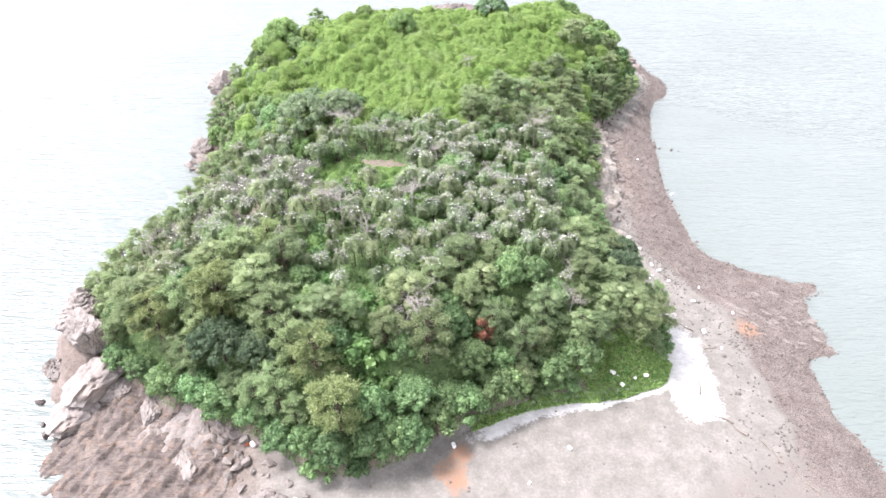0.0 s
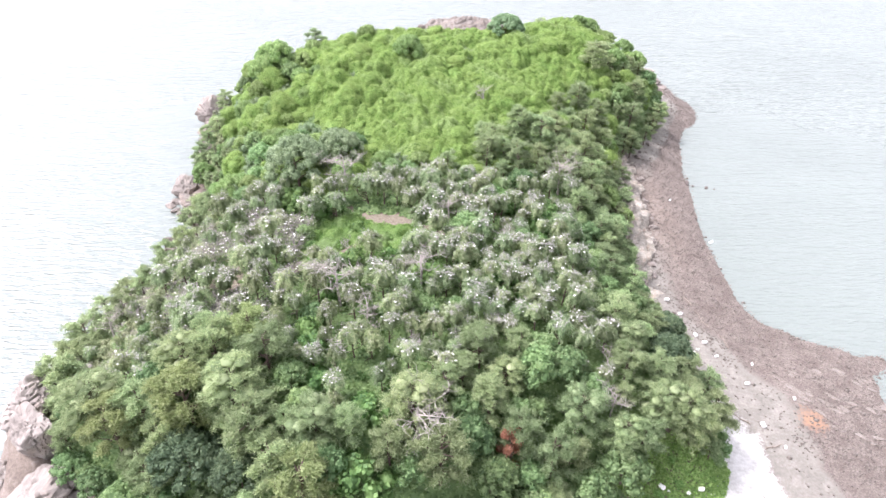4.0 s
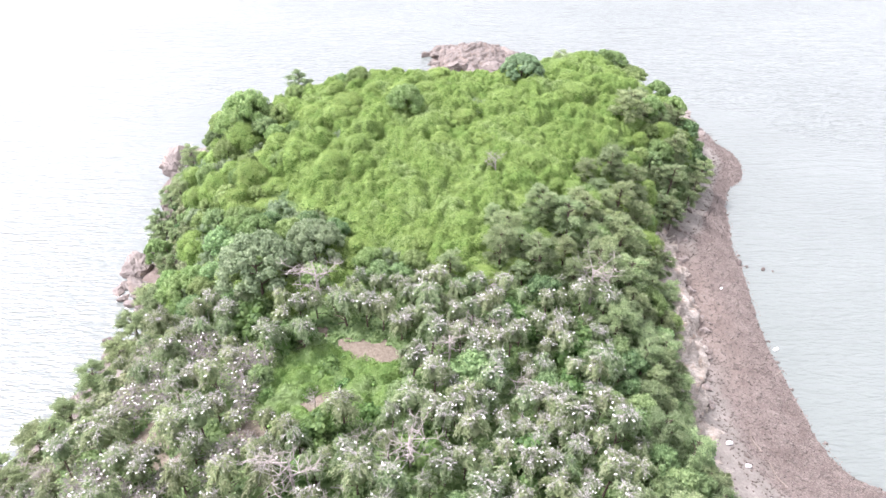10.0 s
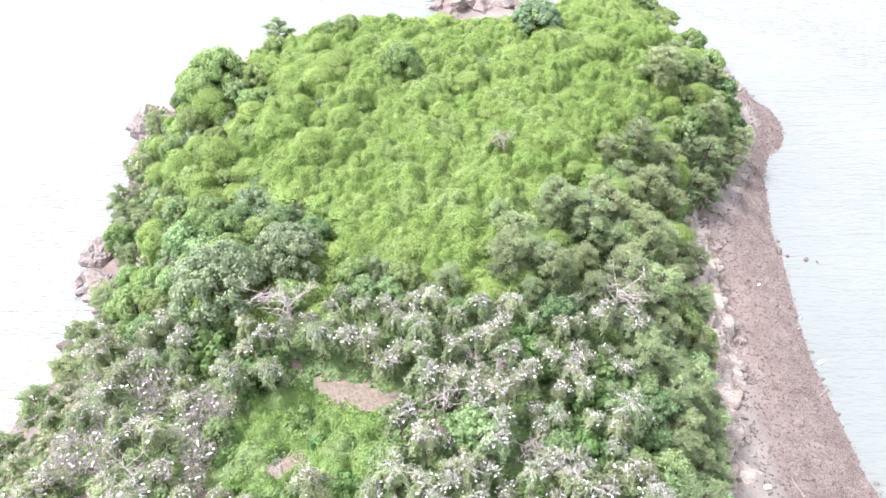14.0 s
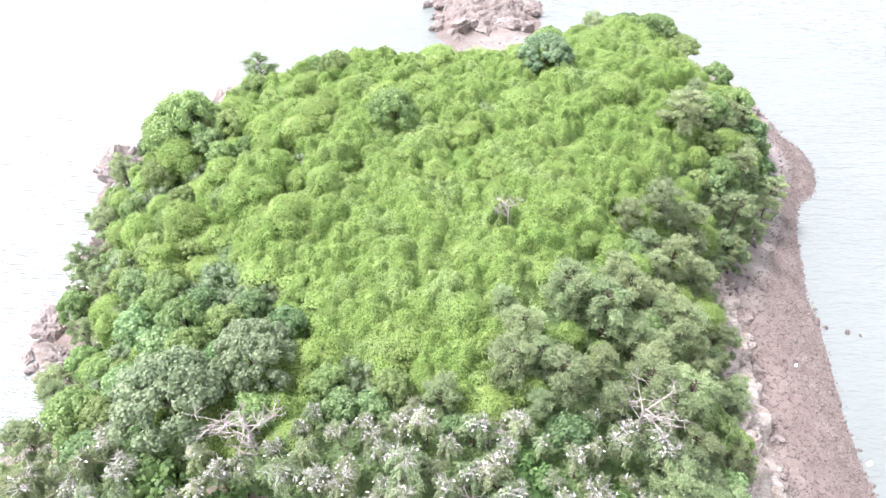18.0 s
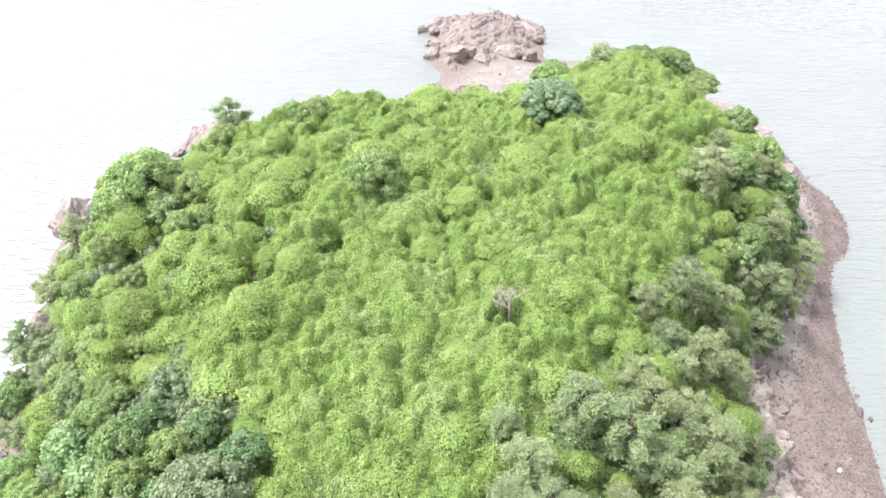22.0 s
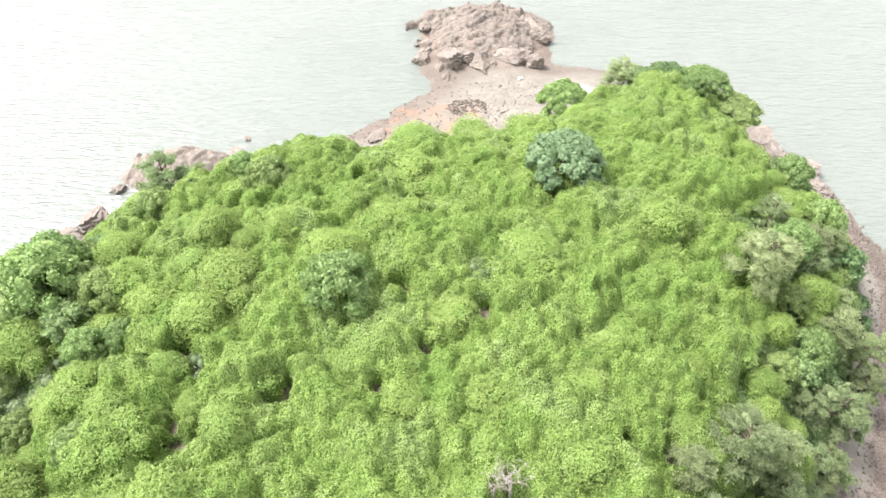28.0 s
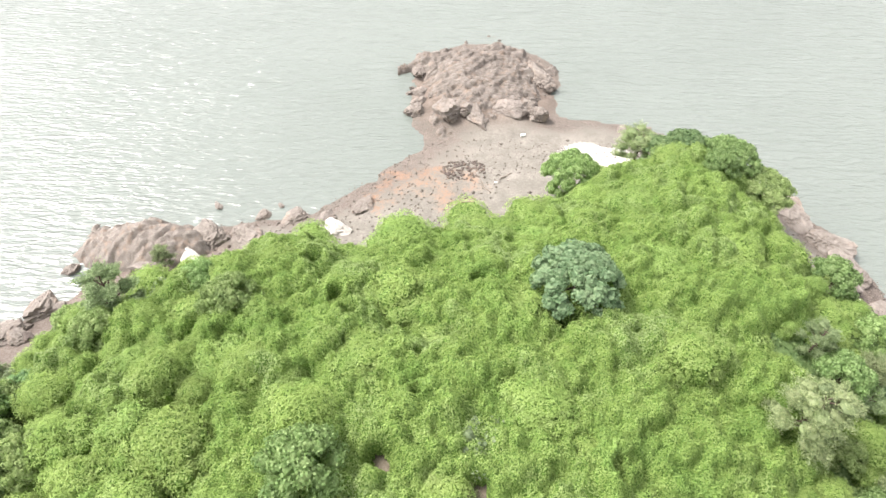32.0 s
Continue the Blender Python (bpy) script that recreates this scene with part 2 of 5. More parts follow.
M_ROCK_PALE = rock_material("pale_granite", (0.125, 0.108, 0.095), (0.225, 0.198, 0.178), (0.35, 0.318, 0.29), 0.3)
M_ROCK_BROWN = rock_material("brown_tidal_rock", (0.125, 0.102, 0.088), (0.2, 0.177, 0.157), (0.335, 0.306, 0.28), 0.35)
M_ROCK_DARK = rock_material("wet_dark_rock", (0.06, 0.05, 0.045), (0.12, 0.10, 0.09), (0.2, 0.17, 0.15), 0.1)
M_ROCK_WHITE = rock_material("whitewashed_rock", (0.34, 0.315, 0.29), (0.5, 0.475, 0.445), (0.66, 0.635, 0.6), 0.1)


def plain_material(name, col, rough=0.5, var=0.12):
    m, n, l, b = material(name, rough, 0.3)
    t = noise_tex(n, l, 7, 4)
    r = ramp(n, [(0.3, tuple(v * (1 - var) for v in col)), (0.7, tuple(min(1, v * (1 + var)) for v in col))])
    l.new(t.outputs[0], r.inputs[0])
    l.new(r.outputs[0], b.inputs["Base Color"])
    return m


# white of the tree-top lumps, which stand for birds as well as droppings
M_FLECK = plain_material("white_droppings_and_birds", (0.8, 0.79, 0.76), 0.8)
M_FOAM = plain_material("weathered_white_foam", (0.78, 0.77, 0.74), 0.7)
M_ORANGE = plain_material("faded_orange_plastic", (0.6, 0.16, 0.05), 0.5)

# ---- plan ----
WATERLINE = [(60, 20), (74, 52), (71, 75), (68, 86), (70, 95), (76, 101), (76, 112), (82, 119), (77, 121), (69, 124), (62, 130), (60, 143),
             (61, 160), (64, 178), (66, 190), (71, 210), (79, 220), (81, 230), (78, 244), (75, 256), (69, 266), (62, 277), (50, 287), (37, 290),
             (27, 293), (29, 304), (26, 314), (16, 320), (6, 318), (-1, 309), (-3, 291), (0, 283), (-11, 268), (-19, 262), (-34, 257), (-45, 257),
             (-54, 251), (-53, 245)]
WATERLINE += [(-58, 236), (-65, 230), (-69, 214), (-67.5, 205), (-63, 196), (-60, 186), (-64.5, 178), (-62, 172), (-57, 168), (-57, 161), (-60, 153), (-63, 140),
              (-67, 125), (-69, 112), (-69, 104), (-66, 92), (-60, 82), (-55, 77), (-47, 70), (-42, 55), (-40, 20)]
FOOT = [(-56, 92), (-50, 88), (-40, 83), (-29, 78), (-17, 70), (-6, 72), (3, 78), (15, 84), (27, 86), (37, 88), (41, 93), (43, 101),
        (41, 119), (37.5, 131), (40, 146), (43, 160), (45, 179), (49, 188), (57, 197), (65, 211), (70, 227), (66, 237), (61.5, 246), (62, 255),
        (59, 263), (51, 270), (38, 271), (27, 264), (18, 257), (8, 251), (-4, 247), (-16, 246), (-28, 241), (-38, 236), (-46, 228), (-54, 219),
        (-61, 210), (-61, 198), (-58, 186), (-53, 172), (-51, 160), (-53, 145), (-57, 128), (-60, 112), (-58, 101)]


def smooth_loop(pts, k=6):
    p = np.array(pts, float)
    out = []
    for i in range(len(p)):
        a, b, c, d = p[i - 1], p[i], p[(i + 1) % len(p)], p[(i + 2) % len(p)]
        for s in range(k):
            t = s / k
            out.append(0.5 * (2 * b + (c - a) * t + (2 * a - 5 * b + 4 * c - d) * t * t + (3 * b - a - 3 * c + d) * t ** 3))
    return np.array(out)


def lattice(seed):
    return np.random.RandomState(seed).rand(256, 256)


LAT = [lattice(s) for s in range(8)]


def vnoise(x, y, size, seed=0):
    """Smooth value noise, 0 to 1, with features of about size metres."""
    g = LAT[seed % 8]
    u, v = np.asarray(x, float) / size + 97 + 13 * seed, np.asarray(y, float) / size + 61 + 7 * seed
    i, j = np.floor(u).astype(int), np.floor(v).astype(int)
    a, b = u - i, v - j
    a, b = a * a * (3 - 2 * a), b * b * (3 - 2 * b)
    at = lambda p, q: g[p % 256, q % 256]
    return (at(i, j) * (1 - a) + at(i + 1, j) * a) * (1 - b) + (at(i, j + 1) * (1 - a) + at(i + 1, j + 1) * a) * b


def fbm(x, y, size, seed=0, octaves=4):
    total, amp, norm = 0, 1.0, 0
    for o in range(octaves):
        total, norm = total + amp * vnoise(x, y, size / 2 ** o, seed + o), norm + amp
        amp *= 0.5
    return total / norm


def signed(loop, x, y):
    """Distance to the loop, positive inside."""
    a, b = loop, np.roll(loop, -1, 0)
    best, inside = np.full(x.shape, 1e9), np.zeros(x.shape, bool)
    for (ax, ay), (bx, by) in zip(a, b):
        dx, dy = bx - ax, by - ay
        t = np.clip(((x - ax) * dx + (y - ay) * dy) / (dx * dx + dy * dy + 1e-9), 0, 1)
        best = np.minimum(best, (x - ax - t * dx) ** 2 + (y - ay - t * dy) ** 2)
        if ay != by:
            inside ^= ((ay > y) != (by > y)) & (x < dx * (y - ay) / (by - ay) + ax)
    return np.where(inside, 1, -1) * np.sqrt(best)


STEP, X0, Y0, NX, NY = 0.9, -120.0, 15.0, 268, 372
GX, GY = np.meshgrid(X0 + STEP * np.arange(NX), Y0 + STEP * np.arange(NY), indexing="ij")
wobble = (fbm(GX, GY, 7, 1, 4) - 0.5)
RAGGED = np.where((GX > 30) & (GY > 120), np.interp(GY, [120, 130, 232, 250], [5, 1.6, 1.6, 4]), 5)
D_WATER = signed(smooth_loop(WATERLINE), GX + RAGGED * wobble, GY + RAGGED * (fbm(GX, GY, 7, 4, 4) - 0.5))
D_FOOT = signed(smooth_loop(FOOT), GX, GY) + 2.0 * (fbm(GX, GY, 6, 2, 3) - 0.5)
SHORE = np.clip(D_WATER / (np.maximum(D_WATER, 0) + np.maximum(-D_FOOT, 0) + 1e-6), 0, 1)
H = 3.4 * SHORE ** 0.8
H = np.where(D_WATER < 0, np.maximum(-0.10 * -D_WATER, -7), H)
rise = np.maximum(D_FOOT, 0)
H = np.where(D_FOOT > 0, 3.4 + 17.8 * (1 - np.exp(-rise / 12.5)) + 1.6 * (fbm(GX, GY, 22, 3, 3) - 0.5) * np.clip(rise / 8, 0, 1), H)


def hump(cx, cy, rx, ry, h, p=2.0):
    d = ((GX - cx) / rx) ** 2 + ((GY - cy) / ry) ** 2
    return h * np.exp(-d ** p)


H = H + hump(-6, 212, 46, 38, 4.2, 1.5) * np.clip(D_FOOT / 10, 0, 1)
# rocky ground: the islet off the point, the shelf and headland in the south-west, the western ledges
ROCKY = np.clip(hump(12, 302, 17, 15, 1.0, 3) + hump(-42, 74, 17, 12, 1.0, 2) + hump(-62, 98, 9, 16, 1.0, 2) + hump(-64, 190, 12, 30, 0.8, 2) + hump(-46, 247, 16, 10, 1.0, 2) + hump(50, 168, 6, 24, 0.7, 2), 0, 1)
ridge = np.abs(fbm(GX + 0.6 * GY, GY - 0.3 * GX, 6, 5, 5) - 0.5) * 2
H = np.where(D_WATER > -3, H + ROCKY * (2.4 * ridge - 0.6) * np.clip((D_WATER + 3) / 4, 0, 1) * np.clip(1 - D_FOOT / 4, 0, 1), H)
H = H + hump(12, 302, 14, 14, 1.5, 2) * (0.5 + ridge) + hump(-63, 101, 6, 10, 4.0, 2) * np.clip((D_WATER + 2) / 4, 0, 1)
H = H + np.where((D_FOOT < 0) & (D_WATER > 0), 0.35 * (fbm(GX, GY, 5, 6, 4) - 0.5), 0)


def sample(field, x, y):
    u = np.clip((np.asarray(x, float) - X0) / STEP, 0, NX - 1.001)
    v = np.clip((np.asarray(y, float) - Y0) / STEP, 0, NY - 1.001)
    i, j = u.astype(int), v.astype(int)
    a, b = u - i, v - j
    return (field[i, j] * (1 - a) + field[i + 1, j] * a) * (1 - b) + (field[i, j + 1] * (1 - a) + field[i + 1, j + 1] * a) * b


def ground(x, y):
    return float(sample(H, x, y))


def inner(x, y):
    return float(sample(D_FOOT, x, y))


# ---- mesh helpers ----


def mesh_from(name, verts, faces, mat, smooth=False):
    me = bpy.data.meshes.new(name)
    verts = np.asarray(verts, np.float32)
    faces = np.asarray(faces, np.int32)
    k = faces.shape[1]
    me.vertices.add(len(verts))
    me.vertices.foreach_set("co", verts.ravel())
    me.loops.add(faces.size)
    me.loops.foreach_set("vertex_index", faces.ravel())
    me.polygons.add(len(faces))
    me.polygons.foreach_set("loop_start", np.arange(0, faces.size, k, dtype=np.int32))
    me.update(calc_edges=True)
    if smooth:
        me.polygons.foreach_set("use_smooth", np.ones(len(faces), bool))
    me.materials.append(mat)
    return me


def join(pieces):
    """Several (verts, quads) into one."""
    vs, fs, n = [], [], 0
    for v, f in pieces:
        vs.append(v)
        fs.append(np.asarray(f) + n)
        n += len(v)
    return np.concatenate(vs), np.concatenate(fs)


def part(name, me, parent, label=""):
    ob = new(name, me)
    ob.parent = parent
    return tagged(ob, label)


def leaves(p, n, size, rng, long=1.3, wide=0.9, droop=0.0, spread=0.8, along=None):
    """A leaf of four corners at each point p, facing about n."""
    k = len(p)
    n = n + rng.normal(0, spread * 0.5, (k, 3))
    n /= np.linalg.norm(n, axis=1)[:, None] + 1e-9
    u = rng.normal(0, 1, (k, 3))
    u[:, 2] -= droop * 2
    if along is not None:
        u = along + 0.35 * u
    u -= (u * n).sum(1)[:, None] * n
    u /= np.linalg.norm(u, axis=1)[:, None] + 1e-9
    w = np.cross(n, u)
    s = (size * rng.uniform(0.65, 1.35, k))[:, None]
    v = np.stack([p - u * s * long * 0.5, p + w * s * wide * 0.5 + n * s * 0.12, p + u * s * long * 0.5 - n * s * 0.1, p - w * s * wide * 0.5 + n * s * 0.12], 1).reshape(-1, 3)
    return v, np.arange(4 * k).reshape(k, 4)


def ball(c, r, rng, seg=6, rings=4, flat=1.0):
    """A lumpy closed ball of quads."""
    vs = []
    for i in range(rings + 1):
        th = math.pi * (0.03 + 0.94 * i / rings)
        for j in range(seg):
            ph = 2 * math.pi * j / seg
            q = r * rng.uniform(0.85, 1.1)
            vs.append((c[0] + q * math.sin(th) * math.cos(ph), c[1] + q * math.sin(th) * math.sin(ph), c[2] + q * flat * math.cos(th)))
    fs = [(i * seg + j, (i + 1) * seg + j, (i + 1) * seg + (j + 1) % seg, i * seg + (j + 1) % seg) for i in range(rings) for j in range(seg)]
    return np.array(vs), np.array(fs)


def tube(pts, radii, seg=5):
    vs, n = [], len(pts)
    p = np.array(pts, float)
    for i in range(n):
        d = p[min(i + 1, n - 1)] - p[max(i - 1, 0)]
        d /= np.linalg.norm(d) + 1e-9
        a = np.cross(d, (0.31, 0.95, 0.1))
        a /= np.linalg.norm(a) + 1e-9
        b = np.cross(d, a)
        for j in range(seg):
            t = 2 * math.pi * j / seg
            vs.append(p[i] + radii[i] * (a * math.cos(t) + b * math.sin(t)))
    fs = [(i * seg + j, i * seg + (j + 1) % seg, (i + 1) * seg + (j + 1) % seg, (i + 1) * seg + j) for i in range(n - 1) for j in range(seg)]
    return np.array(vs), np.array(fs)


def lobe_leaves(c, r, count, rng, leaf, flat=1.0, low=-0.35, **kw):
    z = rng.uniform(low, 1, count)
    ph = rng.uniform(0, 2 * math.pi, count)
    q = np.sqrt(1 - z * z)
    n = np.stack([q * np.cos(ph), q * np.sin(ph), z], 1)
    p = np.array(c) + n * r * np.array([1, 1, flat]) * rng.uniform(0.8, 1.1, count)[:, None]
    return leaves(p, n, leaf, rng, **kw)


def trunk_mesh(name, h, r, rng, limbs=5, spread=1.6, mat=None, base=-1.2):
    lean = rng.uniform(-0.12, 0.12, 2) * h
    spine = [(lean[0] * (t ** 1.5), lean[1] * (t ** 1.5), base + (h - base) * t) for t in np.linspace(0, 1, 6)]
    pieces = [tube(spine, [r * (1.25 - 1.05 * t) for t in np.linspace(0, 1, 6)], 6)]
    for k in range(limbs):
        t = rng.uniform(0.4, 0.9)
        o = np.array([lean[0] * t ** 1.5, lean[1] * t ** 1.5, base + (h - base) * t])
        a = rng.uniform(0, 2 * math.pi)
        d = np.array([math.cos(a), math.sin(a), rng.uniform(0.2, 0.7)]) * spread * rng.uniform(0.6, 1.1)
        pieces.append(tube([o, o + d * 0.5 + (0, 0, 0.1), o + d], [r * 0.45, r * 0.3, r * 0.1], 5))
    v, f = join(pieces)
    return mesh_from(name, v, f, mat or M_BARK, True)


def twig_tuft(c, r, count, rng, thick=0.035, up=0.5):
    """Bare forking twigs that radiate from c."""
    pieces = []
    for k in range(count):
        a, e = rng.uniform(0, 2 * math.pi), rng.uniform(-0.2, 1.0) * up
        d = np.array([math.cos(a), math.sin(a), e]) * r * rng.uniform(0.6, 1.15)
        m = np.array(c) + d * 0.5 + rng.normal(0, 0.08 * r, 3)
        pieces.append(tube([c, m, np.array(c) + d], [thick * 1.4, thick, thick * 0.35], 3))
        for s in range(2):
            d2 = d * 0.5 + rng.normal(0, 0.3 * r, 3)
            pieces.append(tube([m, m + d2], [thick * 0.8, thick * 0.3], 3))
    return join(pieces)


# ---- plants: one function a kind, each builds one plant; copies follow ----


def finish(name, trunk, crown, extra=(), label="", category="tree"):
    e = new(name)
    e.empty_display_size = 0.5
    tagged(e, label, category)
    if trunk:
        part("trunk", trunk, e)
    if crown:
        part("crown", crown, e)
    for nm, me, lb in extra:
        if nm == "dropping_crust":
            tagged(part(nm, me, ob, lb), kind="stuff")
        else:
            ob = part(nm, me, e, lb)
    return e


def dome_crown(name, R, top, thick, lobes, lobe_r, leaf, per, rng, mat, low=-0.35, core=0.76, **kw):
    pieces = []
    for k in range(lobes):
        t = (k + 0.5) / lobes
        rad = R * math.sqrt(t) * 0.92
        a = k * 2.39996 + rng.uniform(-0.3, 0.3)
        z = top - lobe_r - thick * (t ** 1.4) * rng.uniform(0.8, 1.2) + rng.uniform(-0.25, 0.25) * lobe_r
        r = lobe_r * rng.uniform(0.7, 1.25)
        c = (rad * math.cos(a), rad * math.sin(a), z)
        pieces.append(ball(c, r * core, rng))
        pieces.append(lobe_leaves(c, r, int(per * (r / lobe_r) ** 2), rng, leaf, low=low, **kw))
    v, f = join(pieces)
    return mesh_from(name, v, f, mat)


def broadleaf(seed, mat, label, R=3.0, height=7.0, leaf=0.34, lobes=21, lobe_r=0.95, per=76):
    rng = np.random.RandomState(seed)
    return finish("broadleaf_tree", trunk_mesh("trunk", height - 2, 0.2, rng), dome_crown("crown", R, height, 3.0, lobes, lobe_r, leaf, per, rng, mat), label=label)


def bird_flecks(c, r, rng, count):
    """Small white lumps on the topmost wood: droppings, and stand-ins for the white roosting birds."""
    out = []
    for k in range(count):
        a, q = rng.uniform(0, 2 * math.pi), r * math.sqrt(rng.rand())
        v, f = ball((0, 0, 0), rng.uniform(0.06, 0.13), rng, 5, 3, 0.7)
        t, long = rng.uniform(0, math.pi), rng.uniform(1.2, 2.8)
        u = np.array([math.cos(t), math.sin(t), rng.uniform(-0.3, 0.3)])
        v = v + (v @ u)[:, None] * u * (long - 1)
        out.append((v + (c[0] + q * math.cos(a), c[1] + q * math.sin(a), c[2] - 0.3 * q * q / max(r, 0.1) + rng.uniform(0, 0.25)), f))
    return out


def grove_tree(seed, label, white):
    """A small cedar-like tree: feathery boughs that arch out and hang, the top worn bare and pale by roosting birds."""
    rng = np.random.RandomState(seed)
    R, h = rng.uniform(1.9, 2.8), rng.uniform(5.4, 7.4)
    pieces = [ball((0, 0, h - 1.9), R * 0.5, rng, 7, 4, 0.9)]
    twigs = [twig_tuft((0, 0, h - 0.25), R * rng.uniform(0.35, 0.6), 11 + white, rng, 0.02, 0.5)]
    for k in range(rng.randint(12, 17)):
        a, reach, z0 = k * 2.39996 + rng.uniform(-0.4, 0.4), R * rng.uniform(0.4, 1.05), h - rng.uniform(0.0, 0.9)
        m = int(95 * (0.5 + reach / R))
        t = 0.15 + 0.85 * rng.rand(m) ** 0.8
        hang = np.minimum(rng.exponential(0.5, m), 2.0) * (0.25 + 0.75 * t)
        z = z0 + 0.35 * np.sin(math.pi * t * 0.8) - 0.5 * reach * t ** 2.4 - hang
        spot = np.stack([reach * t * math.cos(a), reach * t * math.sin(a), z], 1) + rng.normal(0, 0.17, (m, 3))
        out = np.tile((math.cos(a), math.sin(a), 0.9), (m, 1))
        pieces.append(leaves(spot, out, 0.24, rng, long=2.1, wide=0.42, spread=1.0, along=np.tile((0.5 * math.cos(a), 0.5 * math.sin(a), -0.8), (m, 1)) + rng.normal(0, 0.4, (m, 3))))
        if rng.rand() < 0.25 + 0.04 * white:
            q = 0.55 * reach
            twigs.append(twig_tuft((q * math.cos(a), q * math.sin(a), z0 + 0.1), rng.uniform(0.5, 0.95), 8, rng, 0.02, 0.6))
    v, f = join(pieces)
    extra = [("dead_top", mesh_from("dead_top", *join(twigs), M_TWIG), "pale dropping-stained bare wood")]
    if white:
        extra.append(("dropping_crust", mesh_from("dropping_crust", *join(bird_flecks((0, 0, h - 0.1), R * 0.75, rng, white)), M_FLECK), "white lumps for droppings and in place of roosting birds"))
    return finish("cedar_tree", trunk_mesh("trunk", h - 1.2, 0.15, rng), mesh_from("crown", v, f, M_GROVE), extra, label)


def bare_shrub(seed, label):
    """A leafless dome of grey twigs with a few leaves left."""
    rng = np.random.RandomState(seed)
    R, h = rng.uniform(1.4, 2.2), rng.uniform(2.6, 4.0)
    tw = [twig_tuft((0, 0, h * 0.35), R, 14, rng, 0.03, 1.2)]
    for k in range(9):
        a, q = k * 2.4, R * math.sqrt((k + 0.5) / 9) * 0.8
        tw.append(twig_tuft((q * math.cos(a), q * math.sin(a), h - 0.35 * q * q / R - 0.3), rng.uniform(0.6, 1.0), 11, rng, 0.02, 0.7))
    leaf = [lobe_leaves((0, 0, h * 0.55), R * 0.9, 140, rng, 0.26, 0.8)]
    return finish("bare_shrub", None, mesh_from("crown", *join(leaf), M_SCRUB),
                  [("branch", mesh_from("branch", *join(tw), M_BRUSH), "bare grey forking twigs"), ("dropping_crust", mesh_from("dropping_crust", *join(bird_flecks((0, 0, h - 0.1), R * 0.9, rng, 7)), M_FLECK), "white lumps for droppings and in place of roosting birds")], label, "bare shrub")


def pine_tree(seed, label, R=3.2, height=8.0, mat=None, plates=17):
    """Flat, tiered plates of needle tufts on spreading limbs."""
    rng = np.random.RandomState(seed)
    pieces, limbs = [], []
    trunk_top = height - 0.8
    for k in range(plates):
        t = (k + 0.5) / plates
        z = height - 0.4 - (t ** 1.1) * height * 0.62
        reach = R * (0.25 + 0.75 * math.sin(min(1, 0.2 + t * 1.1) * math.pi / 2)) * rng.uniform(0.55, 1.05)
        a = k * 2.39996 + rng.uniform(-0.4, 0.4)
        c = np.array([reach * 0.72 * math.cos(a), reach * 0.72 * math.sin(a), z + rng.uniform(-0.2, 0.2)])
        r = rng.uniform(0.9, 1.45) * R / 3.2
        limbs.append(tube([(0, 0, z - 0.7), c * (0.5, 0.5, 1) - (0, 0, 0.45), c], [0.09, 0.06, 0.025], 4))
        out = math.atan2(c[1], c[0])
        for s in range(9):
            # a fan of twigs that sweeps outward and up, each set with long needles
            b = out + rng.normal(0, 0.6)
            d = np.array([math.cos(b), math.sin(b), rng.uniform(0.0, 0.5)])
            ln = r * rng.uniform(0.8, 1.35)
            o = c + rng.normal(0, 0.22, 3) * (1, 1, 0.6) * r - d * ln * 0.35
            w = rng.rand(54)
            p = o + d * (w * ln)[:, None] + rng.normal(0, 0.2, (54, 3)) * (1, 1, 0.6)
            p[:, 2] -= 0.35 * w * w * ln
            nrm = np.tile((0.0, 0.0, 1.0), (54, 1)) - 0.3 * d
            pieces.append(leaves(p, nrm, 0.205, rng, long=1.8, wide=0.4, spread=1.1, along=np.tile(d, (54, 1)) + rng.normal(0, 0.6, (54, 3))))
        pieces.append(ball(c - (0, 0, 0.18), r * 0.55, rng, 6, 3, 0.3))
    v, f = join(pieces)
    spine = [(0, 0, -1.2), (0.1, 0.05, height * 0.4), (0, 0, trunk_top)]
    tv, tf = join([tube(spine, [0.24, 0.17, 0.05], 6)] + limbs)
    return finish("pine_tree", mesh_from("trunk", tv, tf, M_BARK, True), mesh_from("crown", v, f, mat or M_PINE), label=label)


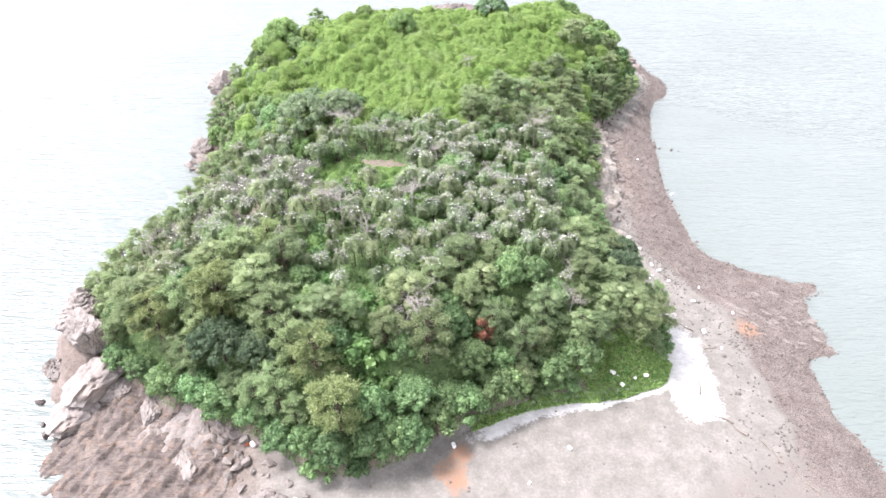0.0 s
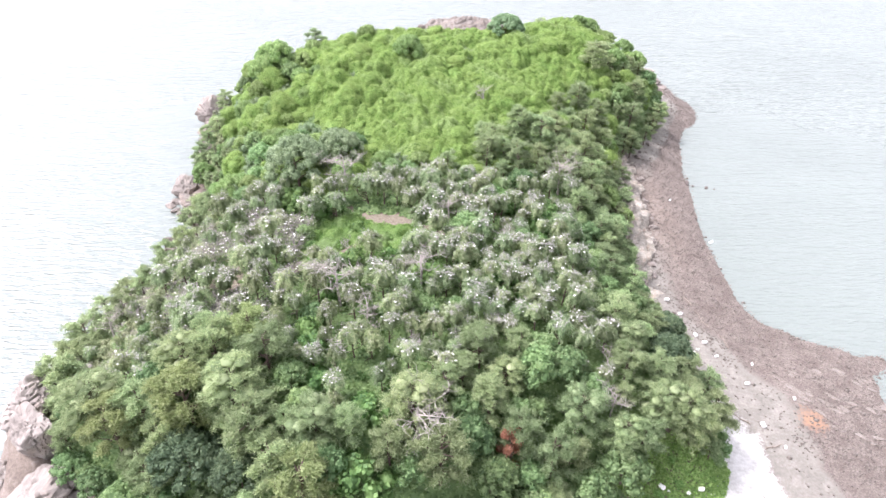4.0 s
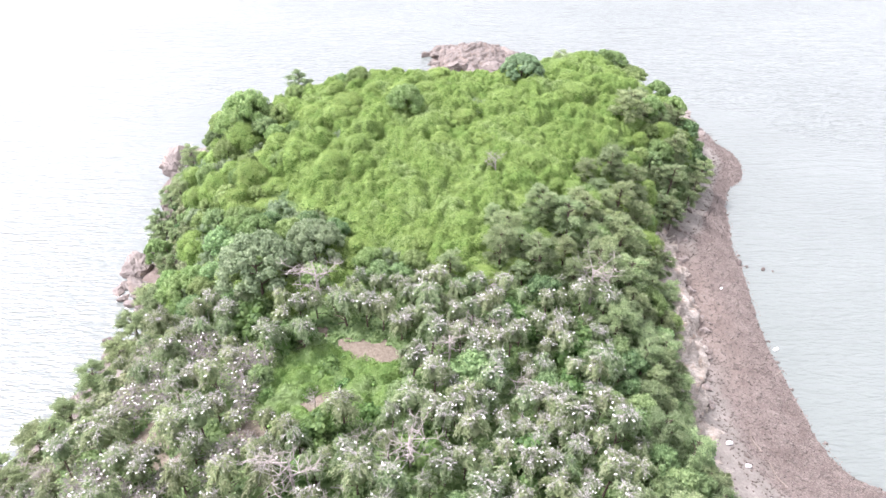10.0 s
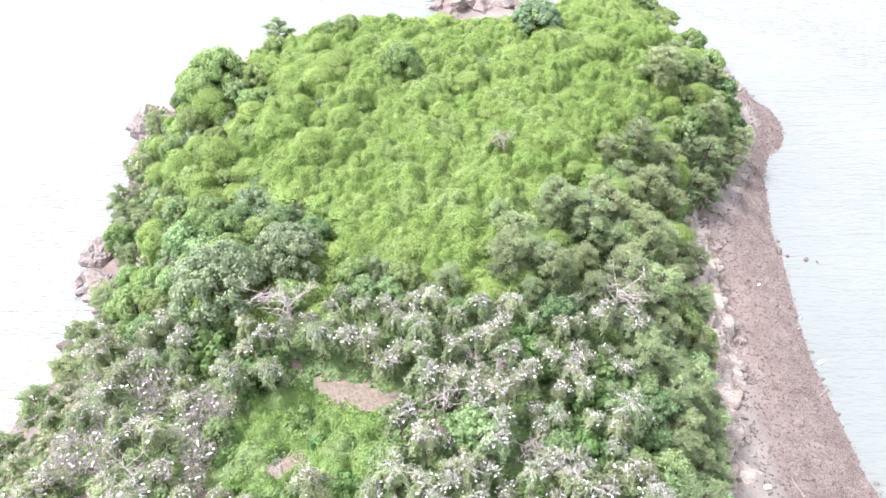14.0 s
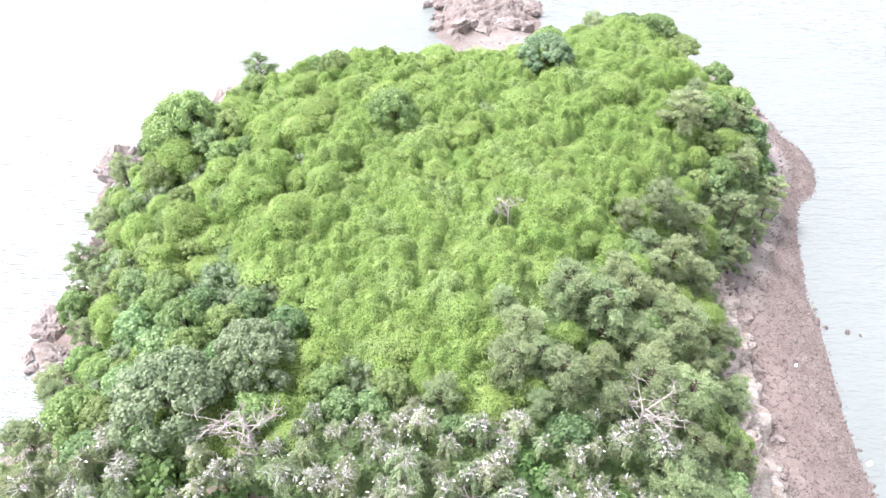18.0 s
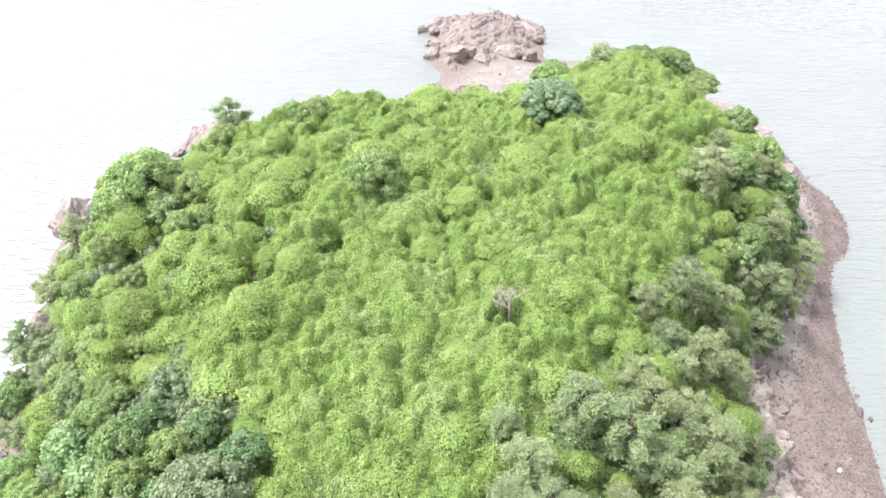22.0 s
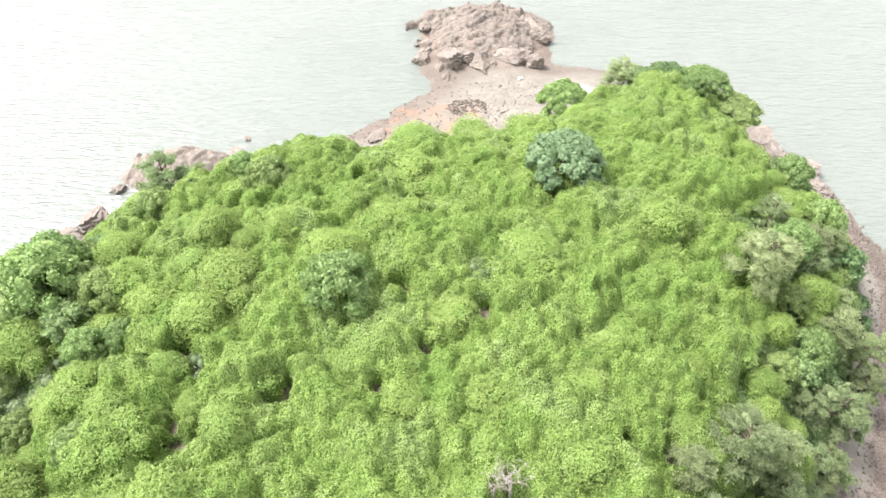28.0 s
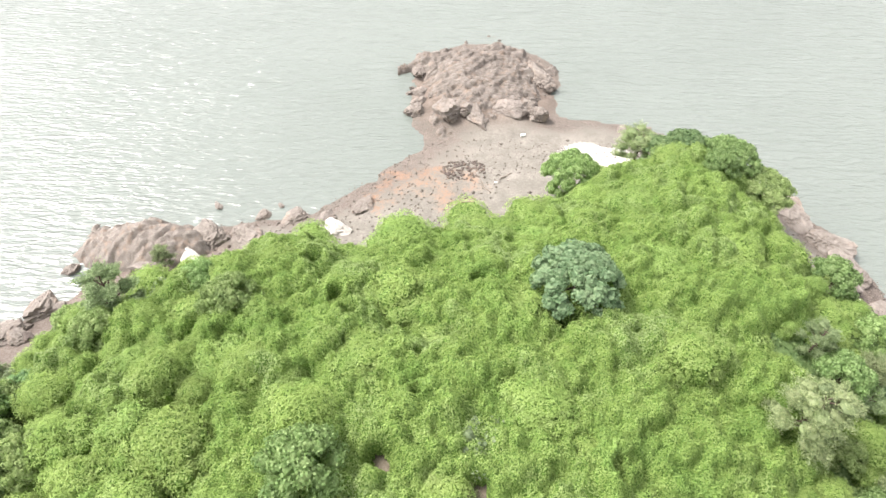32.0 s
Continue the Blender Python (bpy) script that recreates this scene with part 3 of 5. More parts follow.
def vine_mound(seed, label):
    """A shrub or small tree smothered by creepers: overlapping bells of small leaves that hang to the ground."""
    rng = np.random.RandomState(seed)
    R, h = rng.uniform(2.4, 3.6), rng.uniform(4.4, 6.6)
    pieces, dark = [], []
    heads = rng.randint(6, 10)
    for b in range(heads):
        a, g = b * 2.4 + rng.uniform(-0.5, 0.5), math.sqrt(b / heads) * rng.uniform(0.75, 1.0)
        off = R * 0.8 * g * np.array([math.cos(a), math.sin(a) * 0.8])
        r, top = rng.uniform(0.75, 1.9), h * (1.0 - 0.5 * g * g) * rng.uniform(0.86, 1.04)
        cap, drop = r * 0.72, rng.uniform(1.0, 2.6)
        k1, k2 = int(62 * 4.6 * r * r), int(42 * 6.3 * r * drop)
        n = k1 + k2
        th = rng.uniform(0, 2 * math.pi, n)
        u = np.concatenate([rng.rand(k1), np.ones(k2)])
        fall = np.concatenate([np.zeros(k1), rng.rand(k2) ** 1.2])
        strand = 0.55 + 0.45 * np.sin(th * 5 + seed + b) * np.sin(th * 2 + b)
        q = r * np.sqrt(u) * (1 + 0.12 * np.sin(th * 3 + seed + b) + 0.08 * np.sin(th * 7 + 2 * b)) * (1 + 0.2 * fall)
        z = top - cap + cap * np.sqrt(np.maximum(1 - u, 0)) - fall * drop * (0.5 + strand)
        p = np.stack([off[0] + q * np.cos(th), off[1] + q * np.sin(th), z], 1) + rng.normal(0, 0.1, (n, 3))
        side = np.sqrt(u)
        nrm = np.stack([np.cos(th) * side, np.sin(th) * side, np.sqrt(np.maximum(1 - u, 0)) + 0.35], 1)
        hang = np.stack([np.cos(th) * 0.35, np.sin(th) * 0.35, -0.2 - 1.3 * fall], 1)
        pieces.append(leaves(p, nrm, 0.115, rng, long=2.0, wide=0.7, spread=0.8, along=hang + rng.normal(0, 0.55, (n, 3))))
        # filler core behind the leaves, its dark colour carrying the shade between them
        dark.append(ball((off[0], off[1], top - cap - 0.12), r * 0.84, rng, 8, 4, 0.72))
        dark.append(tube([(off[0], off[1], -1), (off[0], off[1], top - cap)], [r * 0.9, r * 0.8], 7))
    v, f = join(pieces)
    return finish("vine_mound", trunk_mesh("trunk", h * 0.6, 0.12, rng, 3, 0.8), mesh_from("crown", v, f, M_VINE), [("stem_core", mesh_from("stem_core", *join(dark), M_SHADE_STEMS), "tangle of stems with the shade of gaps put into its dark green")], label, "vine-covered shrub")


def dead_tree(seed, label, h=5.0, spread=2.6, mat=None):
    rng = np.random.RandomState(seed)
    limbs = []
    for k in range(9):
        z, a = h * rng.uniform(0.45, 0.95), rng.uniform(0, 2 * math.pi)
        d = np.array([math.cos(a), math.sin(a), rng.uniform(0.1, 0.8)]) * spread * rng.uniform(0.5, 1.0)
        o = np.array([0, 0, z])
        m = o + d * 0.5 + rng.normal(0, 0.15, 3)
        limbs.append(tube([o, m, o + d], [0.05, 0.03, 0.012], 4))
        limbs.append(twig_tuft(m, spread * 0.4, 4, rng, 0.02, 0.8))
        limbs.append(twig_tuft(o + d, spread * 0.32, 4, rng, 0.018, 0.8))
    v, f = join(limbs)
    tv, tf = tube([(0, 0, -1), (0.1, 0, h * 0.5), (0, 0.1, h * 0.95)], [0.17, 0.12, 0.05], 6)
    e = finish("dead_tree", mesh_from("trunk", tv, tf, mat or M_DEAD, True), mesh_from("crown", v, f, mat or M_DEAD), (), label, "dead tree")
    return e


def scrub(seed, label, mat, R=1.6):
    rng = np.random.RandomState(seed)
    return finish("shrub", None, dome_crown("foliage", R, R * 1.25, R * 0.8, 9, R * 0.4, 0.3, 62, rng, mat, low=-0.5), label=label, category="shrub")


L_GROVE = "small grey-green cedar with a bare, dropping-whitened top"
L_PINE = "olive-green coastal pine with tiered needle plates"
L_BROAD = "dense dark green broadleaf tree on the island slope"
L_MOUND = "shrub smothered in bright green hanging creeper leaves"
L_DEAD = "bare bleached dead tree with spreading pale branches"
KINDS = {
    "grove": [grove_tree(100 + i, L_GROVE, (0, 1, 3)[i % 3]) for i in range(9)],
    "white_grove": [grove_tree(120 + i, "small grey-green cedar with a dropping-whitened top and white lumps in place of birds", 5 + i) for i in range(7)],
    "bare_shrub": [bare_shrub(140 + i, "leafless grey shrub with white lumps for droppings and in place of birds") for i in range(4)],
    "lush": [scrub(650 + i, "lush deep green shrub between the roosting trees", M_LUSH, 1.9) for i in range(3)],
    "dark_broad": [broadleaf(380 + i, M_DARK, "tall dark green broadleaf tree among the pines", 4.3, 9.0, 0.3, 56, 0.82, 84) for i in range(2)],
    "fresh_big": [broadleaf(385 + i, M_FRESH, "large vine-draped mid-green tree on the far crest", 4.3, 8.0, 0.2, 80, 0.72, 150) for i in range(2)],
    "pine": [pine_tree(200 + i, L_PINE) for i in range(5)],
    "bright_pine": [pine_tree(230 + i, "yellow-green young pine at the foot of the slope", 3.0, 8.0, M_PINE_BRIGHT) for i in range(2)],
    "broad": [broadleaf(300 + i, M_BROAD, L_BROAD) for i in range(5)],
    "fresh_broad": [broadleaf(310 + i, M_FRESH, "leafy mid-green tree half overgrown by creepers", 3.1, 6.5, 0.22, 30, 0.8, 160) for i in range(3)],
    "round": [broadleaf(340 + i, M_ROUND, "large rounded tree with dense grey-green leaf tufts", 4.0, 7.5, 0.22, 60, 0.72, 120) for i in range(2)],
    "blue": [broadleaf(350, M_BLUE, "tree with large blue-green leaf rosettes above the creepers", 3.4, 7.0, 0.24, 75, 0.5, 110)],
    "mound": [vine_mound(400 + i, L_MOUND) for i in range(7)],
    "dead": [dead_tree(500 + i, L_DEAD) for i in range(4)],
    "scrub": [scrub(600 + i, "dry olive shrub on the rocky edge", M_SCRUB) for i in range(3)],
    "bush": [scrub(620 + i, "leafy green bush at the edge of the wood", M_BROAD, 1.9) for i in range(3)],
    "grey_shrub": [scrub(710, "soft grey-green feathery shrub among the creepers", M_ROUND, 2.7)],
    "weed": [scrub(640 + i, "bright green leafy weeds growing in a clump", M_GRASS, 1.5) for i in range(3)],
    "big_pine": [pine_tree(250 + i, "tall old pine with wide layered grey-green needle plates", 4.9, 10.5, None, 34) for i in range(4)],
    "big_broad": [broadleaf(370 + i, M_BROAD, "tall full-crowned broadleaf tree above the beach", 4.3, 9.5, 0.33, 56, 0.82, 70) for i in range(4)],
    "red": [pine_tree(700, "small dead conifer with rust-red needles", 1.3, 4.5, M_RED, 8)],
}
GROUPS = {"white_grove": "roosting trees", "bare_shrub": "bare shrubs", "lush": "green shrubs", "dark_broad": "broadleaf trees", "fresh_big": "broadleaf trees", "fresh_broad": "broadleaf trees", "grove": "roosting trees", "pine": "pines", "bright_pine": "pines", "broad": "broadleaf trees", "round": "rounded trees", "mound": "creeper mounds", "dead": "dead trees", "scrub": "edge shrubs", "bush": "edge bushes", "weed": "weed clumps", "big_pine": "pines", "big_broad": "broadleaf trees"}
used = {k: [False] * len(v) for k, v in KINDS.items()}
prng = random.Random(5)


def plant(kind, x, y, s=1.0, sz=None, lift=0.0):
    i = prng.randrange(len(KINDS[kind]))
    src = KINDS[kind][i]
    m = pose(x, y, ground(x, y) + lift, prng.uniform(-4, 4), prng.uniform(-4, 4), prng.uniform(0, 360)) @ Matrix.Diagonal((s, s, sz or s, 1))
    if used[kind][i]:
        ob = copy_thing(src, m)
    else:
        ob, used[kind][i] = src, True
        src.matrix_basis = m
    if kind in GROUPS:
        tagged(ob, group=GROUPS[kind])
    return ob


CELLS = {}


def claim(x, y, r):
    CELLS.setdefault((int(x // 5), int(y // 5)), []).append((x, y, r))


def free(x, y, r):
    i, j = int(x // 5), int(y // 5)
    for a in (i - 1, i, i + 1):
        for b in (j - 1, j, j + 1):
            for px, py, c in CELLS.get((a, b), ()):
                if (x - px) ** 2 + (y - py) ** 2 < (0.62 * (r + c)) ** 2:
                    return False
    return True


# ---- ground and sea ----
gv = np.stack([GX, GY, H], -1).reshape(-1, 3)
idx = np.arange(NX * NY).reshape(NX, NY)
gf = np.stack([idx[:-1, :-1], idx[1:, :-1], idx[1:, 1:], idx[:-1, 1:]], -1).reshape(-1, 4)
far = 4600.0
xe, ye = GX[-1, 0], GY[0, -1]
ring = np.array([(-far, -far, -9), (far, -far, -9), (far, far, -9), (-far, far, -9), (X0, Y0, 0), (xe, Y0, 0), (xe, ye, 0), (X0, ye, 0)], float)
ring[4:, 2] = [H[0, 0], H[-1, 0], H[-1, -1], H[0, -1]]
n0 = len(gv)
gv = np.concatenate([gv, ring])
gf = np.concatenate([gf, np.array([(0, 1, 5, 4), (1, 2, 6, 5), (2, 3, 7, 6), (3, 0, 4, 7)]) + n0])

m, n, l, b = material("island_ground", 0.92, 0.15)


def attr(name):
    a = n.new("ShaderNodeAttribute")
    a.attribute_name = name
    return a.outputs["Fac"]


fine, mid, coarse = noise_tex(n, l, 2.2, 6, rough=0.75), noise_tex(n, l, 0.35, 5, rough=0.65), noise_tex(n, l, 0.06, 4)
grit = noise_tex(n, l, 3.6, 4, rough=0.8)
sand = ramp(n, [(0.25, (0.112, 0.103, 0.09)), (0.5, (0.195, 0.181, 0.158)), (0.75, (0.325, 0.305, 0.27))])
l.new(mix(n, l, 0.5, fine.outputs[0], mid.outputs[0]), sand.inputs[0])
shell = ramp(n, [(0.3, (0.27, 0.255, 0.235)), (0.45, (0.44, 0.425, 0.4)), (0.62, (0.6, 0.585, 0.56))])
l.new(mix(n, l, 0.5, fine.outputs[0], mid.outputs[0]), shell.inputs[0])
mud = ramp(n, [(0.33, (0.06, 0.048, 0.041)), (0.5, (0.138, 0.114, 0.099)), (0.67, (0.25, 0.22, 0.196))])
l.new(mix(n, l, 0.3, grit.outputs[0], mid.outputs[0]), mud.inputs[0])
rockc = ramp(n, [(0.3, (0.085, 0.066, 0.056)), (0.5, (0.17, 0.138, 0.116)), (0.72, (0.28, 0.245, 0.22))])
l.new(mix(n, l, 0.4, fine.outputs[0], mid.outputs[0]), rockc.inputs[0])
soil = ramp(n, [(0.3, (0.1, 0.084, 0.064)), (0.7, (0.25, 0.213, 0.165))])
l.new(fine.outputs[0], soil.inputs[0])


def broken(name, spread):
    """A ground zone whose edge is broken up by grains and clumps."""
    s1 = n.new("ShaderNodeMath")
    s1.operation = "MULTIPLY_ADD"
    l.new(mix(n, l, 0.5, fine.outputs[0], mid.outputs[0]), s1.inputs[0])
    s1.inputs[1].default_value = spread
    l.new(attr(name), s1.inputs[2])
    r = n.new("ShaderNodeMapRange")
    r.inputs[1].default_value, r.inputs[2].default_value = 0.5 * spread + 0.35, 0.5 * spread + 0.65
    l.new(s1.outputs[0], r.inputs[0])
    return r.outputs[0]


c = mix(n, l, broken("mud", 1.6), sand.outputs[0], mud.outputs[0])
c = mix(n, l, broken("shell", 1.8), c, shell.outputs[0])
c = mix(n, l, attr("rock"), c, rockc.outputs[0])
c = mix(n, l, broken("rust", 1.8), c, (0.27, 0.165, 0.11))
c = mix(n, l, broken("soil", 1.0), c, soil.outputs[0])
l.new(c, b.inputs["Base Color"])
bump(n, l, b, mix(n, l, 0.5, fine.outputs[0], grit.outputs[0]), 1.0, 0.2)
M_GROUND = m
me = mesh_from("ground", gv, gf, M_GROUND, True)
rough_edge = 0.35 * (fbm(GX, GY, 9, 2, 5) - 0.5)
east = np.clip((GX - np.interp(GY, [60, 75, 95, 110, 125], [60, 57, 55, 52, 46]) + 14 * rough_edge) / 5, 0, 1)
north = np.clip((GY - 118) / 10, 0, 1)
MUD = np.clip((0.72 + rough_edge - SHORE) / 0.32, 0, 1) * np.maximum(east, north) * np.where((GY > 238) & (GX < 50), 0.25, 1) + (0.45 * np.clip((GX + 16 + 50 * rough_edge) / 38, 0, 1) * np.clip((72 - GY + 0.012 * (GX - 24) ** 2 + 20 * rough_edge) / 9, 0, 1) * (GY < 100) + 0.35 * np.clip((0.4 + rough_edge - SHORE) / 0.25, 0, 1)) * (1 - east)
SHELL = np.clip((SHORE - 0.93 + 0.2 * rough_edge) / 0.04, 0, 1) * (GY < 150) * np.clip((GX - 2 + 30 * rough_edge) / 10, 0, 1)
SHELL = np.maximum(SHELL, np.clip(1.5 - np.hypot((GX - 44.5) / 4.6, (GY - 93) / 13) + 2.0 * rough_edge, 0, 1) * np.clip((GY - 80 + 6 * rough_edge) / 2, 0, 1))
SHELL = np.maximum(SHELL, np.clip(1.7 - np.hypot((GX - 33.5 + 0.5 * (GY - 277)) / 5.0, (GY - 277) / 3) + 7 * rough_edge, 0, 1))
RUST = np.clip(1.2 - np.hypot((GX - 3.5) / 3.0, (GY - 72) / 6) + 8.0 * rough_edge, 0, 0.6)
RUST = np.maximum(RUST, np.clip(1.0 - np.hypot((GX - 60) / 5, (GY - 104) / 5) + 2.5 * rough_edge, 0, 0.75))
RUST = np.maximum(RUST, np.clip(1.1 - np.hypot((GX + 2) / 14, (GY - 268) / 11) + 4 * rough_edge, 0, 0.42))
SOIL = np.clip(D_FOOT / 1.5, 0, 1)
for nm, a in (("mud", MUD * (1 - SOIL)), ("shell", SHELL), ("rock", np.clip(ROCKY * 1.3, 0, 1)), ("rust", RUST), ("soil", SOIL)):
    at = me.attributes.new(nm, "FLOAT", "POINT")
    at.data.foreach_set("value", np.concatenate([np.clip(a, 0, 1).ravel(), np.zeros(8)]).astype(np.float32))
tagged(new("ground", me), "island of pale sand, brown mudflat and soil under the sea", "ground", kind="structure")

m, n, l, b = material("sea_water", 0.12, 0.95)
b.inputs["IOR"].default_value = 1.33
tc = n.new("ShaderNodeTexCoord")


def waves(scale, stretch, turn, detail, dist):
    mp = n.new("ShaderNodeMapping")
    mp.inputs["Rotation"].default_value[2] = radians(turn)
    mp.inputs["Scale"].default_value = (scale / stretch, scale, scale)
    l.new(tc.outputs["Object"], mp.inputs[0])
    t = n.new("ShaderNodeTexNoise")
    t.inputs["Detail"].default_value, t.inputs["Distortion"].default_value, t.inputs["Scale"].default_value = detail, dist, 1.0
    l.new(mp.outputs[0], t.inputs[0])
    return t.outputs[0]


wa, wb, wc = waves(0.5, 5.0, 6, 3, 0.5), waves(1.3, 3.5, -9, 2, 0.3), waves(0.02, 1.5, 20, 2, 0.2)
both = mix(n, l, 0.42, wa, wb)
bump(n, l, b, both, 1.0, 0.95)
deep = ramp(n, [(0.35, (0.147, 0.168, 0.151)), (0.65, (0.162, 0.184, 0.166))])
l.new(wc, deep.inputs[0])
l.new(deep.outputs[0], b.inputs["Base Color"])
M_SEA = m
# open sea around the ground's own sheet; the shallows thin out over the sand
wx, wy = np.meshgrid(np.linspace(-4500, 4500, 31), np.linspace(-4500, 4500, 31), indexing="ij")
wi = np.arange(31 * 31).reshape(31, 31)
wf = np.stack([wi[:-1, :-1], wi[1:, :-1], wi[1:, 1:], wi[:-1, 1:]], -1).reshape(-1, 4)
sea = new("water", mesh_from("water", np.stack([wx, wy, 0 * wx], -1).reshape(-1, 3), wf, M_SEA, True))
tagged(sea, "calm pale turquoise sea with small wind ripples", "water", kind="structure")

# ---- creeper mat and undergrowth ----
rng = np.random.RandomState(9)


def clearing(x, y):
    return np.hypot((x + 14) / 10.5, (y - 127.8) / 7.2) + 0.5 * (vnoise(x, y, 4, 6) - 0.5)


# gaps between the overgrown shrubs
pit_rng = random.Random(77)
PITS = [(pit_rng.uniform(-46, 40), pit_rng.uniform(160, 240), pit_rng.uniform(0.35, 0.8)) for _ in range(60)]
PITS += [(pit_rng.uniform(-44, -12), pit_rng.uniform(166, 226), pit_rng.uniform(0.7, 1.3)) for _ in range(22)] + [(-22.5, 191.5, 1.5), (-22, 184, 1.3), (-30, 205, 1.2)]


def bare_soil(x, y):
    w = 1.5 * (vnoise(x, y, 2.5, 4) - 0.5) + 0.9 * (vnoise(x, y, 0.8, 6) - 0.5)
    d = np.hypot((x + 11) / 8.5, (y - 135.6 + 0.42 * (x + 11)) / 1.6)
    d = np.minimum(d, np.hypot((x + 23.5) / 2.6, (y - 121) / 2.4))
    d = np.minimum(d, np.hypot((x + 15.5) / 1.6, (y - 125.5) / 1.6))
    d = np.minimum(d, np.hypot((x + 24) / 1.1, (y - 194) / 1.6))
    d = np.minimum(d, np.hypot((x - 10.4) / 1.2, (y - 178.6) / 1.5))
    d = np.minimum(d, np.hypot((x + 0.9) / 0.9, (y - 202.3) / 0.9))
    d = np.minimum(d, np.hypot((x + 23.5) / 0.9, (y - 195.7) / 0.9))
    for hx, hy, hr in PITS:
        d = np.minimum(d, np.hypot(x - hx, y - hy) / hr)
    return np.minimum(d, np.hypot((x + 36) / 4, (y - 120) / 3)) + w


def domes(x, y, size, seed):
    """Rounded bumps on an uneven grid, 0 to 1."""
    ca, sa = math.cos(1.1 + seed * 2.3), math.sin(1.1 + seed * 2.3)
    x, y = ca * x - sa * y + 700, sa * x + ca * y + 700
    i, j = np.floor(x / size), np.floor(y / size)
    best = np.zeros(np.shape(x))
    for di in (-1, 0, 1):
        for dj in (-1, 0, 1):
            a, b = (i + di).astype(int), (j + dj).astype(int)
            g, k = LAT[seed], LAT[(seed + 1) % 8]
            cx, cy = (a + g[a % 256, b % 256]) * size, (b + k[a % 256, b % 256]) * size
            big = 0.5 + 0.5 * g[b % 256, a % 256]
            al = 6.28 * k[b % 256, a % 256]
            ux, uy = (x - cx) * np.cos(al) + (y - cy) * np.sin(al), (y - cy) * np.cos(al) - (x - cx) * np.sin(al)
            d2 = (ux ** 2 + (1.35 * uy) ** 2) / (0.8 * size * (0.6 + 0.4 * big)) ** 2
            best = np.maximum(best, big * np.maximum(1 - d2, 0) ** 0.72)
    return best


def margin_at(x, y):
    """How far inside the hilltop that creepers have overrun, in metres."""
    w = 26 * (fbm(x, y, 11, 2, 3) - 0.5)
    south = y - 151 - w - 14 * np.clip((x - 9) / 7, 0, 1)
    west = x - np.interp(y, [158, 184, 232], [-17, -33, -46]) - w
    east = np.minimum(15 + 0.6 * (y - 150) + 1.5 * w - x, 46 + 0.3 * (y - 205) + w - x)
    return np.minimum(np.minimum(south, west), east)


# both fields are kept on a fine grid
FS, FX0, FY0, FNX, FNY = 0.3, -68.0, 62.0, 480, 710
FX, FY = np.meshgrid(FX0 + FS * np.arange(FNX), FY0 + FS * np.arange(FNY), indexing="ij")
MARGIN = margin_at(FX, FY)


def fine_sample(field, x, y):
    u, v = np.clip((np.asarray(x) - FX0) / FS, 0, FNX - 1.001), np.clip((np.asarray(y) - FY0) / FS, 0, FNY - 1.001)
    i, j = u.astype(int), v.astype(int)
    p, q = u - i, v - j
    return (field[i, j] * (1 - p) + field[i + 1, j] * p) * (1 - q) + (field[i, j + 1] * (1 - p) + field[i + 1, j + 1] * p) * q


def is_vine(x, y):
    return fine_sample(MARGIN, x, y) > 0


def mat_rise(x, y):
    h, d = sample(H, x, y), sample(D_FOOT, x, y)
    edge = np.clip(d / 7, 0.1, 1) * np.clip((bare_soil(x, y) - 0.9) / 0.9, 0.1, 1)
    xw, yw = x + 3.0 * (fbm(x, y, 5, 5, 2) - 0.5), y + 3.0 * (fbm(x, y, 5, 6, 2) - 0.5)
    heavy = np.interp(x, [-30, -8, 5, 18, 32], [1.15, 0.85, 0.7, 0.7, 0.95])
    vine = 0.3 + heavy * (2.8 * domes(xw, yw, 7.5, 1) + 1.8 * domes(xw + 3, yw, 3.6, 3)) + 1.0 * domes(x, y, 1.7, 5) + 0.5 * domes(x, y, 0.9, 2) + 2.6 * (fbm(x, y, 11, 6, 3) - 0.3)
    low = 0.3 + 1.7 * fbm(x, y, 6, 3, 3)
    low = np.where(clearing(x, y) < 1.2, 0.3 + 1.3 * domes(x, y, 2.6, 3) + 0.5 * domes(x, y, 1.2, 5), low)
    k = np.clip(MARGIN / 4 + 0.1, 0, 1)
    return h + edge * (vine * k + low * (1 - k))


MAT = mat_rise(FX, FY)
MAT_X, MAT_Y = np.gradient(MAT, FS)


def mat_height(x, y):
    return fine_sample(MAT, x, y)


